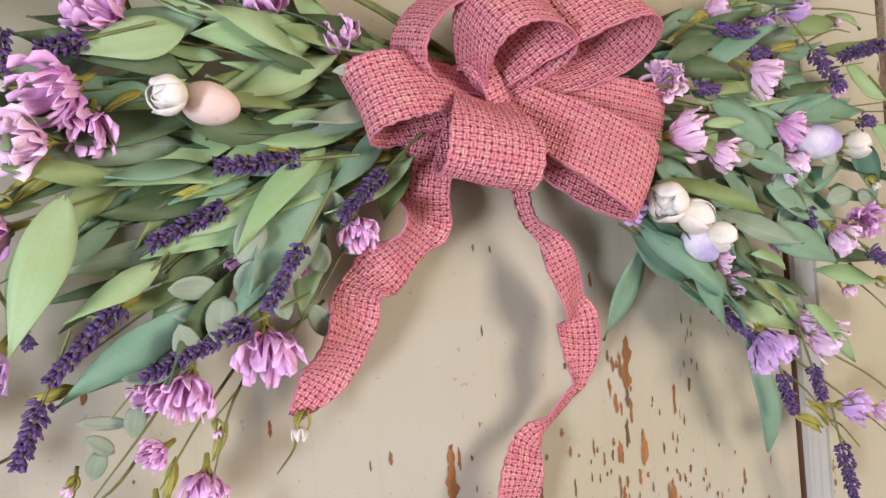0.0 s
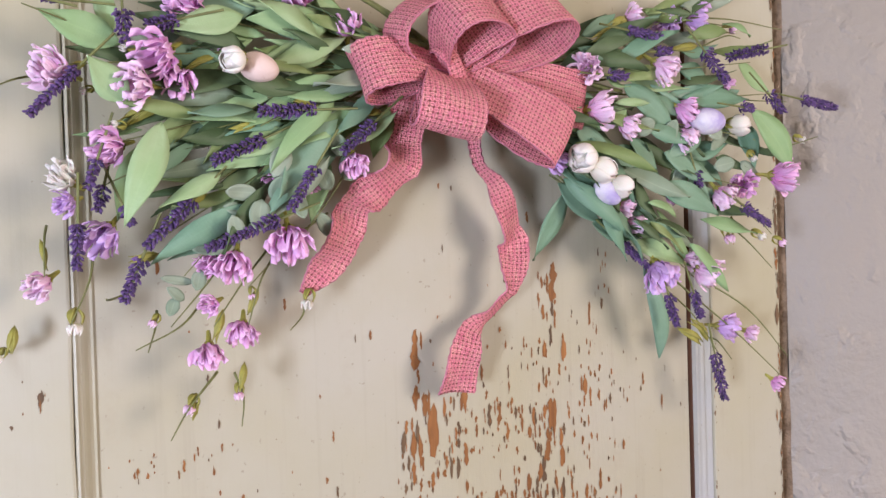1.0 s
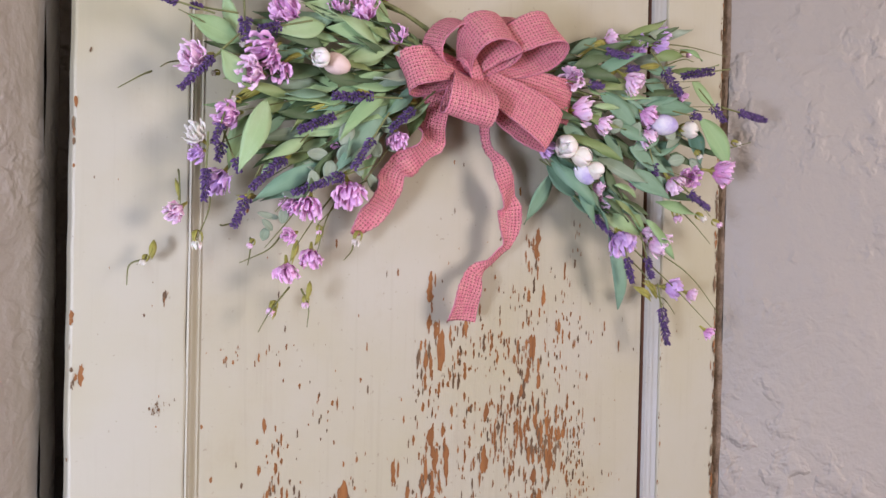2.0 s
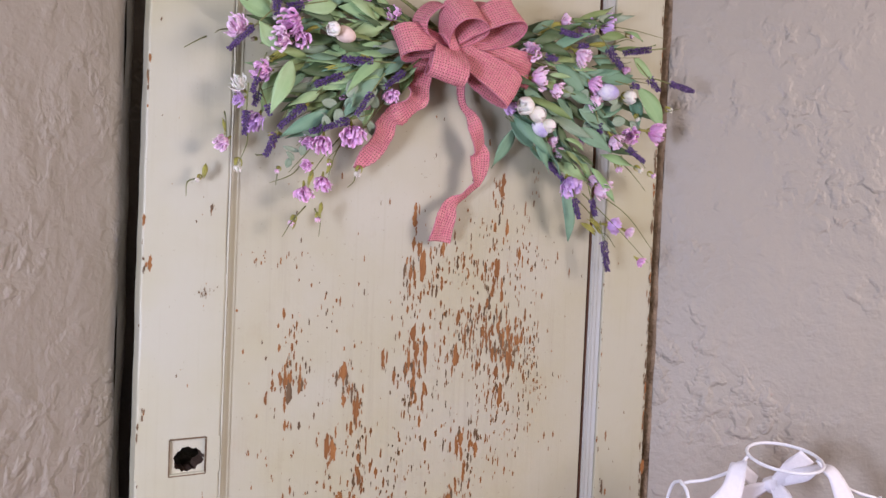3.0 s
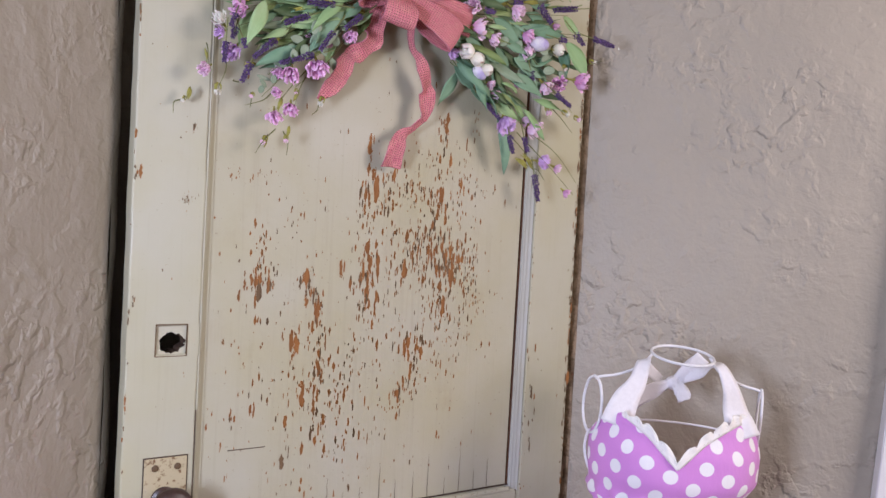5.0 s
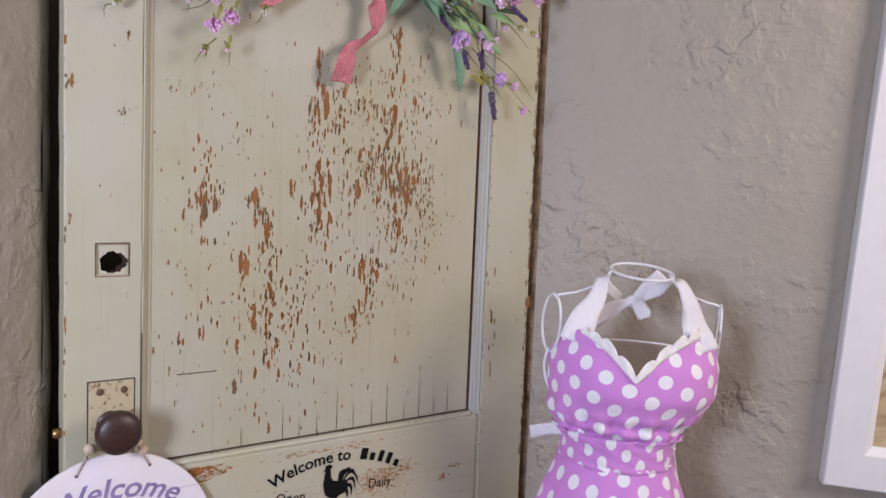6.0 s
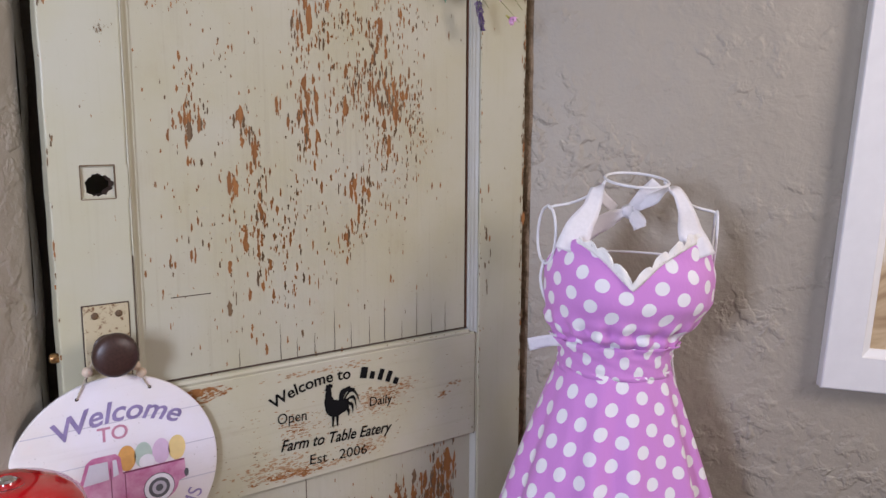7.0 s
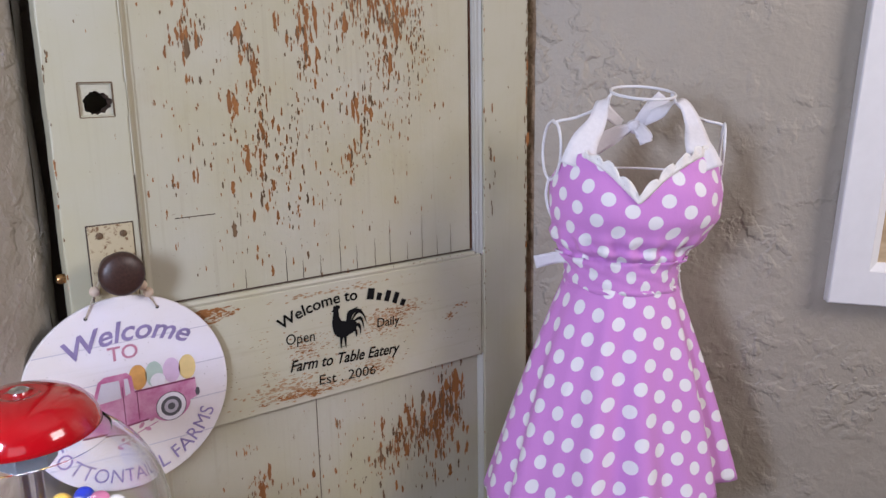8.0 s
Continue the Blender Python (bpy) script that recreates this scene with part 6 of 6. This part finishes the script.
tube(bm, spline([hole_l, Vector((-0.031, -0.008, 0.140)), Vector((-0.018, -0.012, 0.168)), neck + Vector((0, 0, 0.012)), Vector((0.018, -0.012, 0.166)), Vector((0.031, -0.008, 0.136)), hole_r], 6), 0.0010, 6)
part("string", bm, TWINE, sign, "twine loop over the knob", True)
for p in ((-0.030, -0.010, 0.146), (0.0275, -0.011, 0.145), (0.0345, -0.010, 0.134)):
    bm = bmesh.new()
    bmesh.ops.create_uvsphere(bm, u_segments=20, v_segments=12, radius=0.0065, matrix=Matrix.Translation(p))
    part("bead", bm, WOODBEAD, sign, "", True)
bm = bmesh.new()
for p in (hole_l, hole_r):
    disc(bm, p.x, p.z, 0.0022, 0.0022, -0.0034)
part("string_hole", bm, BLACK, sign)

# ---- lettering on the lock rail ----
RAIL = -0.0013
lett = new("rail_lettering")
lett.parent = door
lett["label"] = "black lettering and bird emblem stencilled on the rail"


def on_rail(name, words, size, x, z, arc=None, shear=0.0, bold=0.0, turn=0.0, ends=None):
    return print_on(name, words, size, x, z, BLACK, arc, shear, turn, bold, RAIL, lett, 1.0, "", ends)


on_rail("lettering", "Welcome to", 0.0250, 0.402, 0.8385, arc=0.235, bold=0.0004, ends=(-0.108, 0.025))
bm = bmesh.new()
for i, h in enumerate((0.018, 0.012, 0.018, 0.018, 0.011)):
    a = 0.205 + 0.066 * i
    at = Matrix.Translation((0.402 + 0.235 * math.sin(a), RAIL - 0.0002, 0.6035 + 0.235 * math.cos(a))) @ Matrix.Rotation(a, 4, "Y")
    bmesh.ops.create_cube(bm, size=1, matrix=at @ Matrix.Translation((0, 0, h / 2)) @ Matrix.Diagonal((0.0085 if i else 0.0120, 0.0004, h, 1)))
part("name_bar", bm, BLACK, lett, "plain bars in place of a name")
on_rail("lettering", "Open", 0.0235, 0.3275, 0.788, turn=-3, ends=(-0.0235, 0.0235))
on_rail("lettering", "Daily", 0.0215, 0.482, 0.784, turn=-3, ends=(-0.0205, 0.0205))
on_rail("lettering", "Farm to Table Eatery", 0.0250, 0.405, 0.740, shear=0.28, turn=-3.5, bold=0.0004, ends=(-0.097, 0.097))
on_rail("lettering", "Est . 2006", 0.0225, 0.405, 0.711, turn=-3.5, ends=(-0.050, 0.050))
# the bird: breast, neck, head with comb and beak, saddle, sickle feathers, legs
bm = bmesh.new()
printed = []


def ink():
    printed.append(0)
    return RAIL - 0.0002 - 0.00002 * len(printed)


def plume(x0, z0, x1, z1, bow_out, wide):
    """A curved feather, widest in its first half."""
    dx, dz = x1 - x0, z1 - z0
    ln = math.hypot(dx, dz)
    left, right = [], []
    for i in range(9):
        t = i / 8
        k, w = bow_out * ln * math.sin(math.pi * t), wide * (1 - t) ** 0.6 * (0.55 + t)
        cx, cz = x0 + dx * t - dz / ln * k, z0 + dz * t + dx / ln * k
        left.append((cx - dz / ln * w, cz + dx / ln * w))
        right.append((cx + dz / ln * w, cz - dx / ln * w))
    shape(bm, left[:-1] + right[::-1], ink())


disc(bm, 0.399, 0.7950, 0.0165, 0.0135, ink(), turn=-0.35)
disc(bm, 0.390, 0.8040, 0.0085, 0.0150, ink(), turn=0.15)
disc(bm, 0.3885, 0.8180, 0.0055, 0.0105, ink(), turn=-0.1)
disc(bm, 0.3885, 0.8275, 0.0050, 0.0044, ink())
for x, z in ((0.3865, 0.8320), (0.3905, 0.8330), (0.3940, 0.8315)):
    disc(bm, x, z, 0.0022, 0.0030, ink(), n=12)
shape(bm, [(0.3850, 0.8290), (0.3805, 0.8265), (0.3850, 0.8250)], ink())
disc(bm, 0.3865, 0.8210, 0.0020, 0.0042, ink(), n=14)
disc(bm, 0.412, 0.7960, 0.0130, 0.0110, ink(), turn=0.5)
for x1, z1, k, w in ((0.428, 0.8260, 0.22, 0.0062), (0.436, 0.8200, 0.42, 0.0060), (0.4425, 0.8060, 0.62, 0.0052), (0.4440, 0.7930, 0.72, 0.0042), (0.4370, 0.7850, 0.62, 0.0040), (0.4300, 0.7790, 0.45, 0.0040), (0.4230, 0.7770, 0.25, 0.0036)):
    plume(0.410, 0.796, x1, z1, k, w)
for x, foot in ((0.3965, 0.3950), (0.4030, 0.4030)):
    shape(bm, [(x - 0.003, 0.786), (x + 0.003, 0.786), (foot + 0.0010, 0.767), (foot - 0.0010, 0.767)], ink())
    for tx, tz in ((-0.0085, 0.7650), (0.0065, 0.7660), (0.0010, 0.7630)):
        shape(bm, [(foot - 0.0010, 0.7685), (foot + 0.0010, 0.7685), (foot + tx, tz)], ink())
part("emblem", bm, BLACK, lett, "plain black bird-shaped emblem")

# ---- gumball machine with a red cap ----
GLOBE = Vector((-0.072, -0.215, 0))
REDPAINT = Nodes("glossy_red_enamel", 0.12)
REDPAINT.colour(REDPAINT.ramp(REDPAINT.noise(REDPAINT.coords("Object"), 20, 3), [(0.3, (0.40, 0.003, 0.006)), (0.7, (0.47, 0.005, 0.008))]))
REDPAINT.set("Coat Weight", 0.6)
REDPAINT = REDPAINT.mat
CHROME = plain("chrome", (0.70, 0.70, 0.72), 0.12, 1.0, 0.05)
GREYMETAL = plain("grey_metal", (0.22, 0.25, 0.29), 0.4, 0.6)
GLASS = Nodes("clear_globe", 0.02)
GLASS.set("Transmission Weight", 1.0)
GLASS.set("IOR", 1.45)
GLASS.colour((0.97, 0.98, 1.0))
GLASS = GLASS.mat
machine = empty("gumball_machine", Matrix.Translation(GLOBE), "gumball machine with a glossy red cap and clear globe", "gumball machine")
cap = part("cap", lathe(bmesh.new(), [(0.0, 0.884), (0.012, 0.8842), (0.016, 0.8825), (0.018, 0.8835), (0.028, 0.8825), (0.045, 0.879), (0.058, 0.872), (0.067, 0.862), (0.0715, 0.850), (0.072, 0.845), (0.070, 0.843), (0.066, 0.845), (0.0, 0.848)], 72), REDPAINT, machine, "glossy red domed cap", True, 60)
part("lock", lathe(bmesh.new(), [(0.0, 0.8835), (0.009, 0.8835), (0.0095, 0.886), (0.007, 0.888), (0.005, 0.8865), (0.0, 0.8862)], 24), CHROME, cap, "small chrome lock", True, 40)
GZ, GR = 0.733, 0.130
prof = [(GR * math.cos(a), GZ + GR * math.sin(a)) for a in [radians(d) for d in range(-56, 53, 4)]]
prof_in = [((GR - 0.003) * math.cos(a), GZ + (GR - 0.003) * math.sin(a)) for a in [radians(d) for d in range(52, -57, -4)]]
globe = part("globe", lathe(bmesh.new(), prof + prof_in + prof[:1], 64), GLASS, machine, "clear round globe", True, 60)
globe.visible_shadow = False
part("bracket", lathe(bmesh.new(), [(0.0, 0.806), (0.024, 0.806), (0.027, 0.809), (0.028, 0.828), (0.024, 0.831), (0.030, 0.846), (0.0, 0.846)], 6), GREYMETAL, machine, "grey metal bracket under the cap")
for x in (-0.006, 0.007):
    part("rod", tube(bmesh.new(), [(x, 0, 0.60), (x, 0, 0.72), (x, 0, 0.81)], 0.0045, 16), CHROME, machine, "chrome centre rod", True, 50)
part("collar", lathe(bmesh.new(), [(0.0, 0.560), (0.105, 0.560), (0.108, 0.590), (0.096, 0.628), (0.075, 0.636), (0.069, 0.630), (0.0, 0.612)], 64), REDPAINT, machine, "red collar", True, 50)
part("body", lathe(bmesh.new(), [(0.0, 0.36), (0.085, 0.36), (0.088, 0.38), (0.092, 0.55), (0.0, 0.559)], 64), REDPAINT, machine, "red coin box", True, 50)
part("pole", tube(bmesh.new(), [(0, 0, 0.02), (0, 0, 0.2), (0, 0, 0.362)], 0.02, 24), REDPAINT, machine, "", True, 50)
part("base", lathe(bmesh.new(), [(0.0, 0.0), (0.150, 0.0), (0.152, 0.012), (0.120, 0.026), (0.035, 0.045), (0.022, 0.05), (0.0, 0.05)], 64), REDPAINT, machine, "", True, 50)
BALLS = [plain(n, c, 0.25, 0, 0.05) for n, c in (("red_gum", (0.60, 0.02, 0.02)), ("blue_gum", (0.02, 0.04, 0.42)), ("white_gum", (0.80, 0.78, 0.72)), ("yellow_gum", (0.75, 0.48, 0.06)), ("pink_gum", (0.75, 0.25, 0.42)))]
rnd = random.Random(21)
meshes = []
for m in BALLS:
    bm = bmesh.new()
    bmesh.ops.create_icosphere(bm, subdivisions=3, radius=0.0118)
    meshes.append(mesh_of("gumball", bm, m, True))
for layer in range(4):
    z = 0.650 + 0.0195 * layer
    rmax = math.sqrt(max(0, (GR - 0.016) ** 2 - (z - GZ) ** 2))
    for ix in range(-6, 7):
        for iy in range(-7, 8):
            x = (ix + 0.5 * ((iy + layer) % 2)) * 0.0245
            y = iy * 0.0213 + 0.007 * (layer % 2)
            if 0.020 < math.hypot(x, y) < rmax:
                ob = new("gumball", rnd.choices(meshes, (4, 4, 1, 2, 0.5))[0])
                ob.parent = machine
                ob.location = (x + rnd.uniform(-0.0006, 0.0006), y, z)
